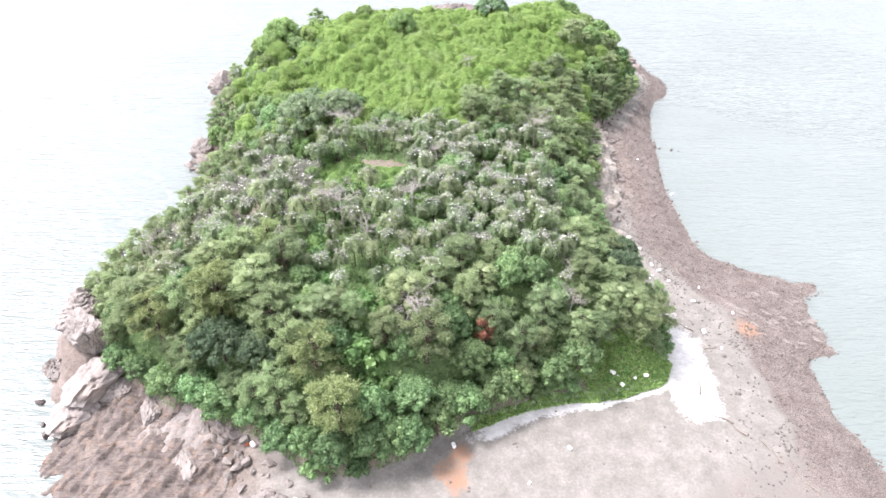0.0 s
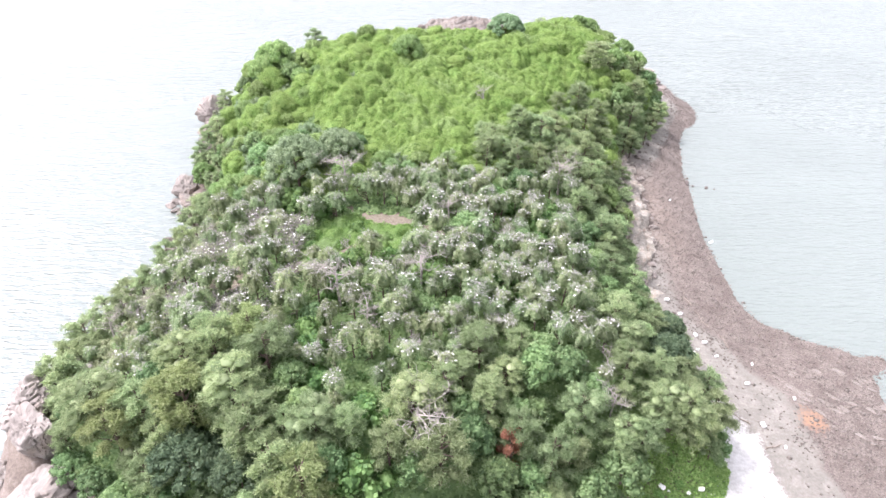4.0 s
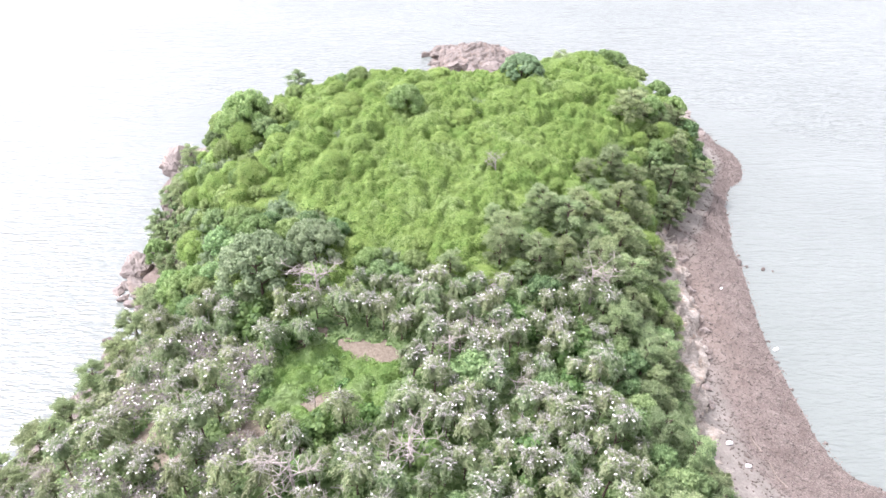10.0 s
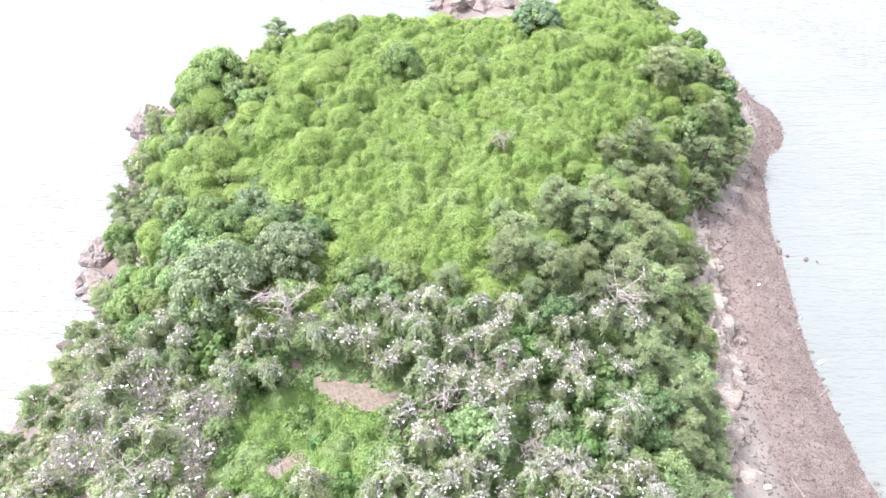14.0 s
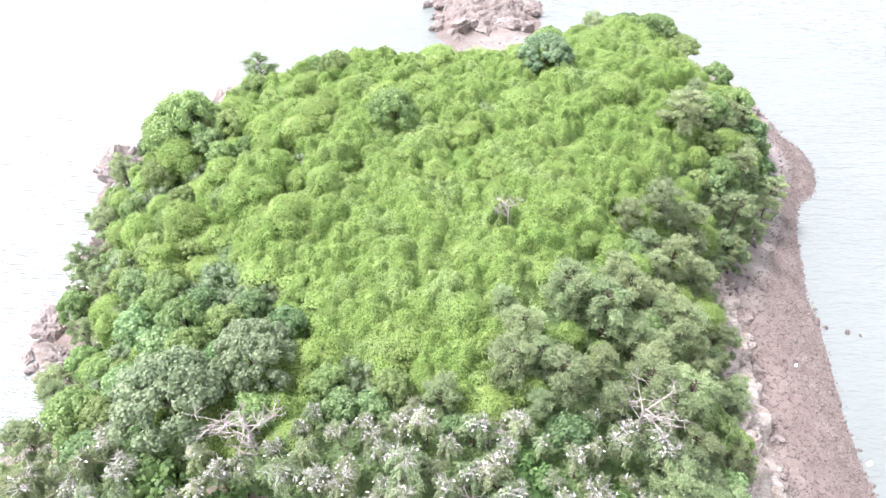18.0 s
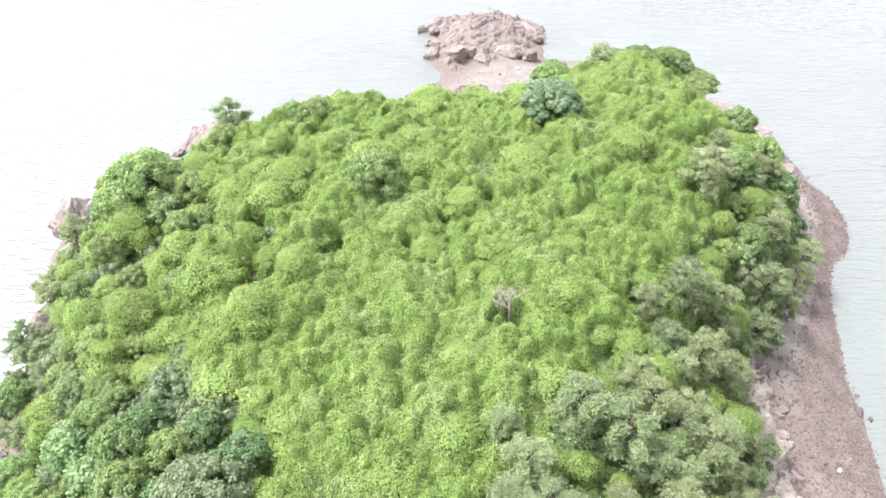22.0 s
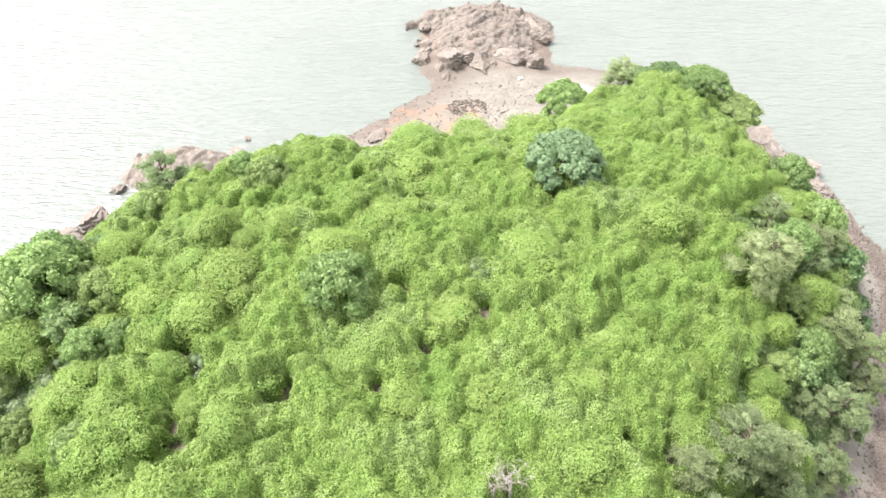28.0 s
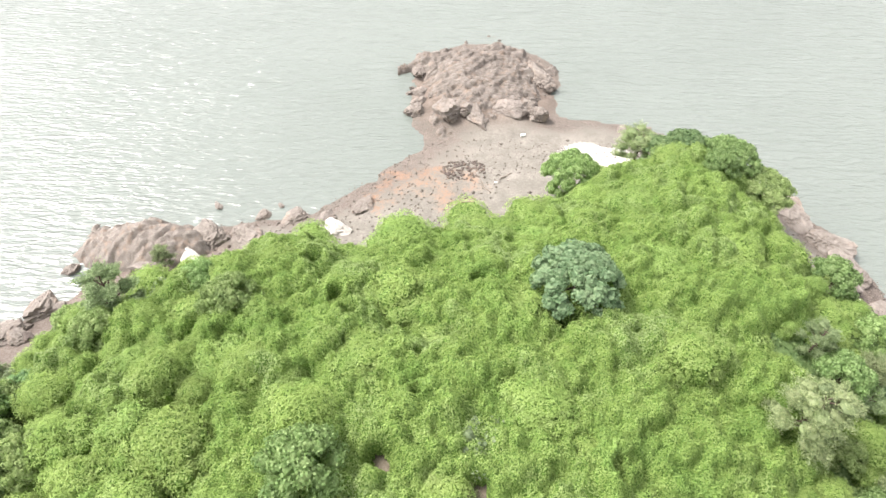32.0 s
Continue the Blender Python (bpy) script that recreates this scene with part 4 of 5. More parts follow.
def leaf_sheet(name, mat, density, box, test, size, label, stems=False, **kw):
    x0, x1, y0, y1 = box
    k = int(density * (x1 - x0) * (y1 - y0))
    x, y = rng.uniform(x0, x1, k), rng.uniform(y0, y1, k)
    ok = test(x, y)
    x, y = x[ok], y[ok]
    nx, ny = -fine_sample(MAT_X, x, y), -fine_sample(MAT_Y, x, y)
    # as many leaves on steep sides as on flat tops
    slope = np.minimum(np.sqrt(1 + nx ** 2 + ny ** 2), 3.0)
    ok = rng.rand(len(x)) * 2.2 < slope
    x, y, nx, ny = x[ok], y[ok], nx[ok], ny[ok]
    z = mat_height(x, y)
    nv = np.stack([np.clip(nx, -2, 2), np.clip(ny, -2, 2), 0 * x + 1], 1)
    hang = np.stack([nv[:, 0], nv[:, 1], -0.8 * np.hypot(nv[:, 0], nv[:, 1])], 1) + rng.normal(0, 0.45, (len(x), 3))
    v, f = leaves(np.stack([x, y, z + rng.uniform(-0.2, 0.14, len(x))], 1), nv / np.linalg.norm(nv, axis=1)[:, None], size, rng, along=hang if "vine" in name else None, **kw)
    # closed layer under the topmost leaves; with stems, gap shade is in its colour
    st = 0.3 if stems else 0.45
    ux, uy = np.meshgrid(np.arange(x0, x1, st), np.arange(y0, y1, st), indexing="ij")
    ui = np.arange(ux.size).reshape(ux.shape)
    uz = mat_height(ux, uy) - (0.24 if stems else 0.2)
    quad = np.stack([ui[:-1, :-1], ui[1:, :-1], ui[1:, 1:], ui[:-1, 1:]], -1).reshape(-1, 4)
    keep = test(ux[:-1, :-1] + st / 2, uy[:-1, :-1] + st / 2).ravel()
    under = (np.stack([ux, uy, uz], -1).reshape(-1, 3), quad[keep])
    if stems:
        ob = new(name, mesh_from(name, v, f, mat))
        part("stem_layer", mesh_from("stem_layer", *under, M_SHADE_STEMS, True), ob, "stems under the leaves, coloured dark with the shade of the gaps")
    else:
        ob = new(name, mesh_from(name, *join([(v, f), under]), mat))
    return tagged(ob, label, "creepers" if "vine" in name else "undergrowth", kind="stuff")


def ins(x, y):
    return sample(D_FOOT, x, y) > 0.5


def grass_patch(x, y):
    return (sample(D_FOOT, x, y) > -0.9) & (np.hypot((x - 34) / 11, (y - 89.5) / 5.0) < 1.0 + 0.5 * (vnoise(x, y, 3, 3) - 0.5)) | ((np.abs(sample(D_FOOT, x, y)) < 0.7) & (y < 92) & (x > 6) & (x < 30))


leaf_sheet("vine_cover", M_MAT, 122, (-60, 72, 140, 270), lambda x, y: ins(x, y) & is_vine(x, y) & (bare_soil(x, y) > 1), 0.14, "bright green creeper mat spread over the hilltop", True, spread=0.8, long=1.9, wide=0.68)
leaf_sheet("undergrowth", M_UNDER, 18, (-65, 74, 66, 272), lambda x, y: ins(x, y) & ~is_vine(x, y) & (bare_soil(x, y) > 1) & (clearing(x, y) > 1) & ~grass_patch(x, y), 0.38, "dark green undergrowth between the trees", spread=1.1)
leaf_sheet("clearing_vines", M_CLEAR, 130, (-27, -1, 112, 140), lambda x, y: (clearing(x, y) < 1.05) & (bare_soil(x, y) > 0.8), 0.17, "low bright green creepers filling a clearing", spread=0.9)


gx, gy = rng.uniform(-22, 46, 160000), rng.uniform(66, 102, 160000)
ok = grass_patch(gx, gy)
gx, gy = gx[ok], gy[ok]
gz = sample(H, gx, gy) + rng.uniform(0.0, 0.5, len(gx))
v, f = leaves(np.stack([gx, gy, gz], 1), np.stack([0 * gx, 0 * gx - 0.2, 0 * gx + 1.0], 1), 0.36, rng, long=1.7, wide=0.6, spread=1.1)
tagged(new("grass", mesh_from("grass", v, f, M_GRASS)), "bright green grass and weeds along the top of the beach", "grass", kind="stuff")

# ---- single trees with a place of their own ----
plant("blue", 19.7, 224.5, 1.65, 1.2)
claim(19.7, 224.5, 4.8)
for kind, x, y, q, qz in (("big_broad", 45, 264, 1.05, 0.7), ("fresh_big", 50.5, 260.5, 1.2, 0.86), ("fresh_big", 55.5, 256, 1.05, 0.78), ("big_broad", 41, 263, 0.85, 0.55)):
    plant(kind, x, y, q, qz)
    claim(x, y, 3.6)
plant("red", 8.3, 88.3, 1.15, 1.95)
claim(8.6, 87.6, 1.5)
SPECIAL = (("round", -20, 154.5, 1.25), ("round", -28, 148.5, 1.25), ("dead", -4, 88.5, 1.9),
           ("big_pine", 42.5, 209.5, 0.95), ("fresh_big", 25.5, 260.5, 1.2), ("big_pine", 37.5, 266.5, 0.92), ("fresh_broad", -7.5, 200.5, 1.25), ("fresh_broad", 47, 255, 0.9), ("fresh_broad", 57, 234, 1.1), 
           ("fresh_broad", -43.5, 206, 1.2), ("fresh_broad", -38, 203, 1.1), ("pine", -34.2, 223.5, 1.15))
FRONT = (("big_pine", -47.7, 94.9, 1.1), ("big_pine", -56.5, 102, 0.9), ("big_pine", -41, 89, 0.8), ("big_pine", -27.2, 92.1, 1.05), ("dark_broad", -33, 87, 1.05), ("dark_broad", -26.4, 85.2, 0.8), ("big_pine", -16.9, 88.1, 0.85),
         ("big_pine", -4.1, 90.5, 1.15), ("bright_pine", -17.6, 80.4, 1.5), ("bright_pine", -13.5, 74.6, 1.5), ("big_broad", -3.2, 79.5, 1.0), ("big_broad", 5.5, 85.5, 0.8), ("broad", -5.7, 74.6, 1.0), ("big_broad", 2.7, 81, 0.75),
         ("big_pine", 17.9, 93.4, 0.9), ("big_pine", 24, 90.8, 0.8), ("pine", 14.5, 85, 0.85), ("big_pine", 30.1, 95, 0.95), ("big_broad", 21.1, 88.6, 0.7), ("dark_broad", 34, 105, 0.75), ("dark_broad", 35.5, 112, 0.7), ("broad", -34.6, 82.2, 1.0),
         ("pine", -26.9, 80.2, 1.0), ("pine", 34.5, 93, 1.0), ("big_pine", 27, 104, 0.8), ("broad", 34, 124, 0.85), ("broad", -19, 73.5, 0.8), ("big_broad", -21, 96, 0.75), ("lush", -10.7, 92, 1.5), ("lush", -9, 81, 1.5), ("lush", -11, 83.5, 1.3), ("big_pine", 8, 97, 0.85), ("big_pine", -36, 98, 0.85))
RIM = (("pine", -60, 106, 1.15), ("pine", -60.5, 111.5, 1.1), ("pine", -60, 117, 1.1), ("pine", -59, 123, 1.1), ("pine", -58, 129, 1.1), ("pine", -56.5, 135, 1.05), ("pine", -55, 141, 1.0), ("pine", -53.5, 147, 1.0), ("pine", -53, 153, 0.95))
for x, y, s in ((-14.5, 71.8, 0.85), (-9, 73, 0.95), (-3.5, 75, 1.0), (0.5, 78, 1.0), (5, 80.6, 1.05), (9.5, 83, 1.1), (-23, 75.5, 0.95), (-27.5, 78.8, 0.9), (-33.5, 81.6, 1.0), (-43, 86, 0.95), (-48, 88.8, 0.9), (13, 85, 0.9), (19, 86.8, 1.0), (24, 88.5, 1.0),
                (-37, 83.8, 0.85), (-52.5, 91.5, 0.8)):
    plant("broad", x, y, s * 1.05, s * 0.95)
    claim(x, y, 2.0 * s)
for kind, x, y, s in (("big_pine", 33, 94, 0.8), ("pine", 38.5, 96.5, 1.05), ("pine", 27, 91.5, 0.95), ("pine", 40, 103, 0.9)):
    plant(kind, x, y, s)
    claim(x, y, 2.4 * s)
EAST = (("pine", 17, 166, 1.1), ("pine", 22, 163, 1.15), ("pine", 27, 158, 1.1), ("pine", 26, 168, 1.05), ("pine", 32, 164, 1.1), ("pine", 31, 175, 1.05), ("pine", 40, 188, 1.0), ("pine", 34, 186, 1.1), ("pine", 54, 205, 0.9),
        ("pine", 51, 196, 0.95), ("pine", 31, 154, 1.0), ("pine", 37, 158, 0.9), ("pine", 21, 151, 1.0), ("pine", 39, 178, 1.0), ("broad", -39, 164, 0.95), ("broad", -34, 159, 0.9), ("broad", -30, 165, 0.9), ("broad", -38, 155, 0.9),
        ("broad", -23, 164, 0.9), ("broad", -32, 146, 0.8), ("mound", -9, 206, 1.25), ("grey_shrub", 8, 204.5, 1.1), ("dead", 7, 137, 0.9), ("dead", -16, 111, 0.9), ("dead", 10, 127, 1.0), ("dead", -32, 124, 1.0), ("dead", 10.4, 179.8, 1.1))
WEST = (("fresh_broad", -42.2, 202.5, 1.35), ("fresh_broad", -44.5, 199.8, 1.15), ("pine", -61.5, 189, 1.0), ("pine", -57.7, 205.0, 0.9), ("pine", 17.8, 165.7, 1.15), ("pine", 11.0, 159.4, 1.0), ("pine", 35.1, 185.8, 1.0), ("pine", 8.8, 164.5, 0.8), ("pine", -58.5, 106, 0.95), ("pine", -58, 113, 0.8), ("pine", -56.5, 121, 0.75), ("pine", -52, 116, 0.8), ("pine", -55, 129, 0.7), ("pine", 29.5, 184, 1.05), ("pine", 60, 202, 0.9), ("pine", 62.5, 207, 0.9), ("pine", 51, 190.5, 0.85), ("pine", 56.5, 197, 0.9), ("pine", -59.5, 187, 0.75), ("pine", -60.5, 182.5, 0.6), ("pine", -60, 200, 0.7), ("pine", -57, 193, 0.75), ("pine", -47, 239, 0.7), ("pine", -40, 244, 0.8), ("grey_shrub", -44, 190, 1.1), ("grey_shrub", -49, 181, 1.0), ("mound", -31, 203, 1.2), ("mound", -24, 210, 1.2),
        ("mound", -33, 190, 1.25), ("mound", -27, 183, 1.2), ("mound", -36, 180, 1.15), ("mound", -20, 178, 1.1), ("mound", -22, 197, 1.1))
for kind, x, y, s in (*SPECIAL, *FRONT, *RIM, *EAST, *WEST):
    plant(kind, x, y, s)
    claim(x, y, {"dead": 1.6, "red": 1.2, "round": 3.6}.get(kind, 4.4 if kind.startswith("big") else 2.9) * s)


def fill(count, choose, tries=9000, seed=1):
    r = random.Random(seed)
    done = 0
    for _ in range(tries):
        if done >= count:
            return
        x, y = r.uniform(-64, 72), r.uniform(66, 270)
        d = inner(x, y)
        if d < 0.8:
            continue
        pick = choose(x, y, d, r)
        if not pick:
            continue
        kind, rad, s, sz = pick
        if not free(x, y, rad):
            continue
        plant(kind, x, y, s, sz)
        claim(x, y, rad)
        done += 1


def roost(x, y):
    """How thickly the birds roost here, 0 to 1."""
    a = math.exp(-((x - 10) / 14) ** 2 - ((y - 124) / 20) ** 2)
    b = math.exp(-((x + 34) / 11) ** 2 - ((y - 121) / 11) ** 2)
    return min(1.0, 0.2 + max(a, b) * (0.6 + 1.1 * float(vnoise(x, y, 9, 5))))


def choose(x, y, d, r):
    if clearing(x, y) < 1.05 and bare_soil(np.array(x), np.array(y)) > 1.3:
        return (r.choice(("weed", "lush")), 1.7, r.uniform(0.4, 0.8), None) if r.random() < 0.5 else None
    if bare_soil(np.array(x), np.array(y)) < (1.9 if math.hypot(x + 11, y - 133) < 9 else 1.0):
        return None
    s = r.uniform(0.8, 1.2) * (0.72 + 0.28 * min(1, d / 8))
    u = r.random()
    if math.hypot((x - 33) / 10, (y - 88) / 3.4) < 1.0:
        return "weed", 1.1, 0.75 * s, None
    if bool(is_vine(np.array(x), np.array(y))) and d > 2.5:
        s = r.uniform(0.6, 1.2)
        if x < -14 and u < 0.2:
            return ("fresh_broad", 2.7, 0.85 * s, None) if u < 0.17 else ("grey_shrub", 3.0, 0.8 * s, None)
        return "mound", (3.1 if x < -14 else 6.0) * s, (1.0 if x < -14 else 1.2) * s, s * (r.uniform(0.7, 0.95) if x < -14 else r.uniform(0.55, 0.78))
    if y > 150 and x < 0:
        if d < 4:
            return ("scrub", 1.4, 1.15 * s, None) if u < 0.45 else (("bush", 1.7, 1.1 * s, None) if u < 0.75 else ("pine", 2.0, 0.6 * s, None))
        if u < 0.36:
            return "fresh_broad" if u < 0.27 else "broad", 2.5 * s, 0.85 * s, None
        return ("mound", 3.0 * s, 0.9 * s, None) if u < 0.82 else ("grey_shrub", 2.3 * s, 0.9 * s, None)
    if y > 150 and x > 0 and not (y > 240 or (y > 190 and x > 30)):
        if u < (0.62 if y < 172 else 0.35):
            return "pine", 2.5 * s, 0.9 * s, None
        return ("mound", 2.6 * s, 0.85 * s, None) if u < 0.9 else ("fresh_broad", 2.5 * s, 0.8 * s, None)
    if y > 240 or (y > 190 and x > 30):
        if d < 4:
            return "bush", 1.7, s, None
        if u < 0.3:
            return "fresh_broad" if u < 0.2 else "broad", 2.4 * s, 0.8 * s, None
        return ("mound", 2.8 * s, 0.8 * s, None) if u < 0.88 else ("pine", 2.3 * s, 0.72 * s, None)
    if d < 2.5:
        if y < 100:
            return ("bush", 1.3, 1.5 * s, None) if u < 0.6 else ("broad", 1.8, 0.8 * s, 0.65 * s)
        return ("bush", 1.5, 0.9 * s, None) if u < 0.6 else ("pine", 2.1, 0.7 * s, None)
    if x > 24 + 0.05 * (y - 100):
        return ("pine", 2.5 * s, 0.85 * s, None) if u < 0.72 else ("broad", 2.3 * s, 0.75 * s, None)
    if x < -33 and y > 102 and d < 12:
        return ("scrub", 1.5, 1.1 * s, None) if u < 0.4 else (("grove", 1.7, 0.65 * s, None) if u < 0.75 else ("dead", 1.4, 0.6 * s, None))
    if y < 97 + 8 * math.sin(x * 0.15) or d < 9:
        s *= 1.1 if y < 100 else 1.0
        if u < 0.42:
            return "broad", 2.4 * s, 0.9 * s, 1.05 * s
        if u < 0.5:
            return "bright_pine", 2.4 * s, 0.9 * s, 1.05 * s
        return "pine", 2.5 * s, 0.95 * s, 1.1 * s
    w = roost(x, y)
    if x < -24 and w > 0.35 and u < 0.5:
        return "bare_shrub", 1.7, s, None
    if u < 0.04:
        return "dead", 1.4, 0.75 * s, None
    if u < 0.1:
        return "broad", 2.0 * s, 0.72 * s, None
    if u < 0.19:
        return "lush", 1.7, r.uniform(0.9, 1.5), None
    return "white_grove" if r.random() < w else "grove", 1.95 * s, 0.95 * s, None


fill(1500, choose, 45000)
# scrub and stunted trees that overhang the western shore
loop = smooth_loop(FOOT)
side = loop[(loop[:, 0] < -44) & (loop[:, 1] > 104) & (loop[:, 1] < 238)]
wr = random.Random(23)
for k in range(130):
    i = wr.randrange(len(side))
    x, y = side[i] + np.array([-wr.uniform(-1.0, 3.6), wr.uniform(-2, 2)])
    if float(sample(D_WATER, x, y)) < 1.2 or not free(x, y, 1.5):
        continue
    u = wr.random()
    kind = "scrub" if u < 0.4 else "bush" if u < 0.6 else "grove" if u < 0.72 else "pine" if u < 0.9 else "fresh_broad"
    plant(kind, x, y, wr.uniform(0.65, 0.95) if kind in ("pine", "grove", "fresh_broad") else wr.uniform(1.0, 1.5))
    claim(x, y, 1.5)
for y in (*np.arange(131, 147, 2.6), *np.arange(184, 193, 2.6)):
    x = float(np.interp(y, [131, 146, 160, 179, 188, 193], [37.5, 40, 43, 45, 49, 53])) + wr.uniform(-2.6, -0.8)
    kind = wr.choice(("pine", "pine", "bush", "scrub"))
    plant(kind, x, y, wr.uniform(0.65, 0.85) if kind == "pine" else wr.uniform(0.9, 1.3))
for k, flags in used.items():
    for src, u in zip(KINDS[k], flags):
        if not u:
            for o in (*src.children_recursive, src):
                bpy.data.objects.remove(o)

# ---- rocks ----


def rock_mesh(name, seed, mat, cuts=18, sub=4, soft=22.0, rough=0.10, strata=0.0):
    """A boulder: a ball cut by random planes, with chipped edges and ledges along its bedding; about 2 across."""
    rng = np.random.RandomState(seed)
    bm = bmesh.new()
    bmesh.ops.create_icosphere(bm, subdivisions=sub, radius=1)
    nrm = rng.normal(0, 1, (cuts, 3))
    nrm /= np.linalg.norm(nrm, axis=1)[:, None]
    dist = rng.uniform(0.55, 1.0, cuts)
    bed = Vector(rng.normal(0, 1, 3) + (0, 0, 1.2)).normalized()
    shift = Vector((seed * 3.1, seed * 1.7, 0))
    for vert in bm.verts:
        k = nrm @ np.array(vert.co)
        lim = np.where(k > 0.05, dist / np.maximum(k, 0.05), 9)
        r = -math.log(np.exp(-soft * np.minimum(lim, 1.5)).sum()) / soft
        p = vert.co * 1.7 + shift
        crag = 1 - 2 * abs(noise.noise(p)) + 0.5 * (1 - 2 * abs(noise.noise(p * 2.3))) + 0.3 * noise.noise(p * 5.1)
        t = vert.co.dot(bed) * 4.5 + 1.2 * noise.noise(p * 1.3)
        ledge = (t - math.floor(t)) ** 3
        vert.co = vert.co * max(0.25, r * (1 + rough * crag - strata * ledge))
    me = bpy.data.meshes.new(name)
    bm.to_mesh(me)
    bm.free()
    me.materials.append(mat)
    return me


ROCKS = {
    "pale": [rock_mesh("boulder", 10 + i, M_ROCK_PALE, sub=4, strata=0.12) for i in range(4)],
    "brown": [rock_mesh("boulder", 20 + i, M_ROCK_BROWN, rough=0.16, strata=0.2) for i in range(6)],
    "crag": [rock_mesh("boulder", 50 + i, M_ROCK_BROWN, 26, 5, rough=0.15, strata=0.16) for i in range(4)],
    "big_pale": [rock_mesh("boulder", 70 + i, M_ROCK_PALE, 16, 5, 16.0, rough=0.11, strata=0.10) for i in range(3)],
    "dark": [rock_mesh("boulder", 30 + i, M_ROCK_DARK, sub=3) for i in range(3)],
    "white": [rock_mesh("boulder", 40 + i, M_ROCK_WHITE, rough=0.16) for i in range(3)],
}
ROCK_LABELS = {"big_pale": "huge pale granite boulder streaked with rust", "pale": "pale weathered granite boulder with rusty streaks", "crag": "large craggy brown rock mass with ledges and cracks", "brown": "rough brown cracked rock on the shore", "dark": "small dark wet rock in the shallows", "white": "whitewashed smooth rock at the edge of the shrubs"}
rrng = random.Random(77)


def boulder(kind, x, y, w, d, h, sink=0.35, turn=None, z=None, tilt=12):
    me = rrng.choice(ROCKS[kind])
    ob = new("boulder", me)
    base = (max(ground(x, y), -0.6) if z is None else z) + h * (0.5 - sink)
    ob.matrix_world = pose(x, y, base, rrng.uniform(-tilt, tilt), rrng.uniform(-tilt, tilt), rrng.uniform(0, 360) if turn is None else turn) @ Matrix.Diagonal((w / 2, d / 2, h / 2, 1))
    return tagged(ob, ROCK_LABELS[kind], "rock", "rocks along the shore")


def facets(a, b, size, seed, flat=False):
    """Broken rock: every block of an uneven net stands at its own height and tilt."""
    i, j = np.floor(a / size).astype(int), np.floor(b / size).astype(int)
    best, out = np.full(a.shape, 1e9), np.zeros(a.shape)
    g, k = LAT[seed], LAT[(seed + 3) % 8]
    for di in (-1, 0, 1):
        for dj in (-1, 0, 1):
            p, q = (i + di) % 256, (j + dj) % 256
            ca, cb = (i + di + g[p, q]) * size, (j + dj + k[p, q]) * size
            d = (a - ca) ** 2 + (b - cb) ** 2
            h = g[q, p] - 0.5 + (0 if flat else (k[q, p] - 0.5) * (a - ca) / size * 0.9 + (g[(p + 7) % 256, q] - 0.5) * (b - cb) / size * 1.3)
            out = np.where(d < best, h, out)
            best = np.minimum(best, d)
    return out


def outcrop(x0, y0, rx, ry, top, turn, seed, mat, label, base=None, rough=1.0, flat=2.2, stretch=0.4):
    """Bare bedrock: one fissured mass, its ledges and cracks running along its bedding."""
    st = 0.32
    ux, uy = np.meshgrid(np.arange(-rx * 1.25, rx * 1.25, st), np.arange(-ry * 1.25, ry * 1.25, st), indexing="ij")
    wx, wy = x0 + ux, y0 + uy
    c, sn = math.cos(radians(turn)), math.sin(radians(turn))
    a, b = c * ux + sn * uy + 31 * seed, -sn * ux + c * uy + 17 * seed
    b2 = b + 2.5 * (fbm(a, b, 5, seed % 8, 3) - 0.5)
    d = np.hypot(ux / rx, uy / ry) * (1 + 0.9 * (fbm(a, b, 7, (seed + 2) % 8, 4) - 0.5))
    body_h = top * np.clip(1 - d ** flat, -0.4, 1)
    z = body_h + rough * (1.6 * facets(a * stretch, b2, 3.6, seed % 8) + 1.15 * facets(a * stretch * 1.2 + 40, b2, 1.35, (seed + 3) % 8) + 0.8 * facets(a * 0.6, b, 0.62, (seed + 5) % 8))
    low = sample(H, wx, wy) if base is None else np.full(wx.shape, base)
    z = low - 0.35 + z
    ui = np.arange(ux.size).reshape(ux.shape)
    q = np.stack([ui[:-1, :-1], ui[1:, :-1], ui[1:, 1:], ui[:-1, 1:]], -1).reshape(-1, 4)
    keep = ((d < 1.12)[:-1, :-1] & (z > np.minimum(sample(H, wx, wy), low) - 0.8)[:-1, :-1]).ravel()
    q = q[keep]
    # the large blocks that the clefts part are pieces of their own
    whole = new("rock_outcrop")
    whole.location = (x0, y0, 0)
    tagged(whole, label, "rock", "rocks along the shore")
    rough_id = np.round(facets(a * stretch, b2, 5.0, (seed + 1) % 8, True) * 1e6).astype(int)[:-1, :-1].ravel()[keep]
    v = np.stack([wx - x0, wy - y0, z], -1).reshape(-1, 3)
    for k in np.unique(rough_id):
        ids, back = np.unique(q[rough_id == k], return_inverse=True)
        part("rock_block", mesh_from("rock_block", v[ids], back.reshape(-1, 4), mat), whole)
    return whole


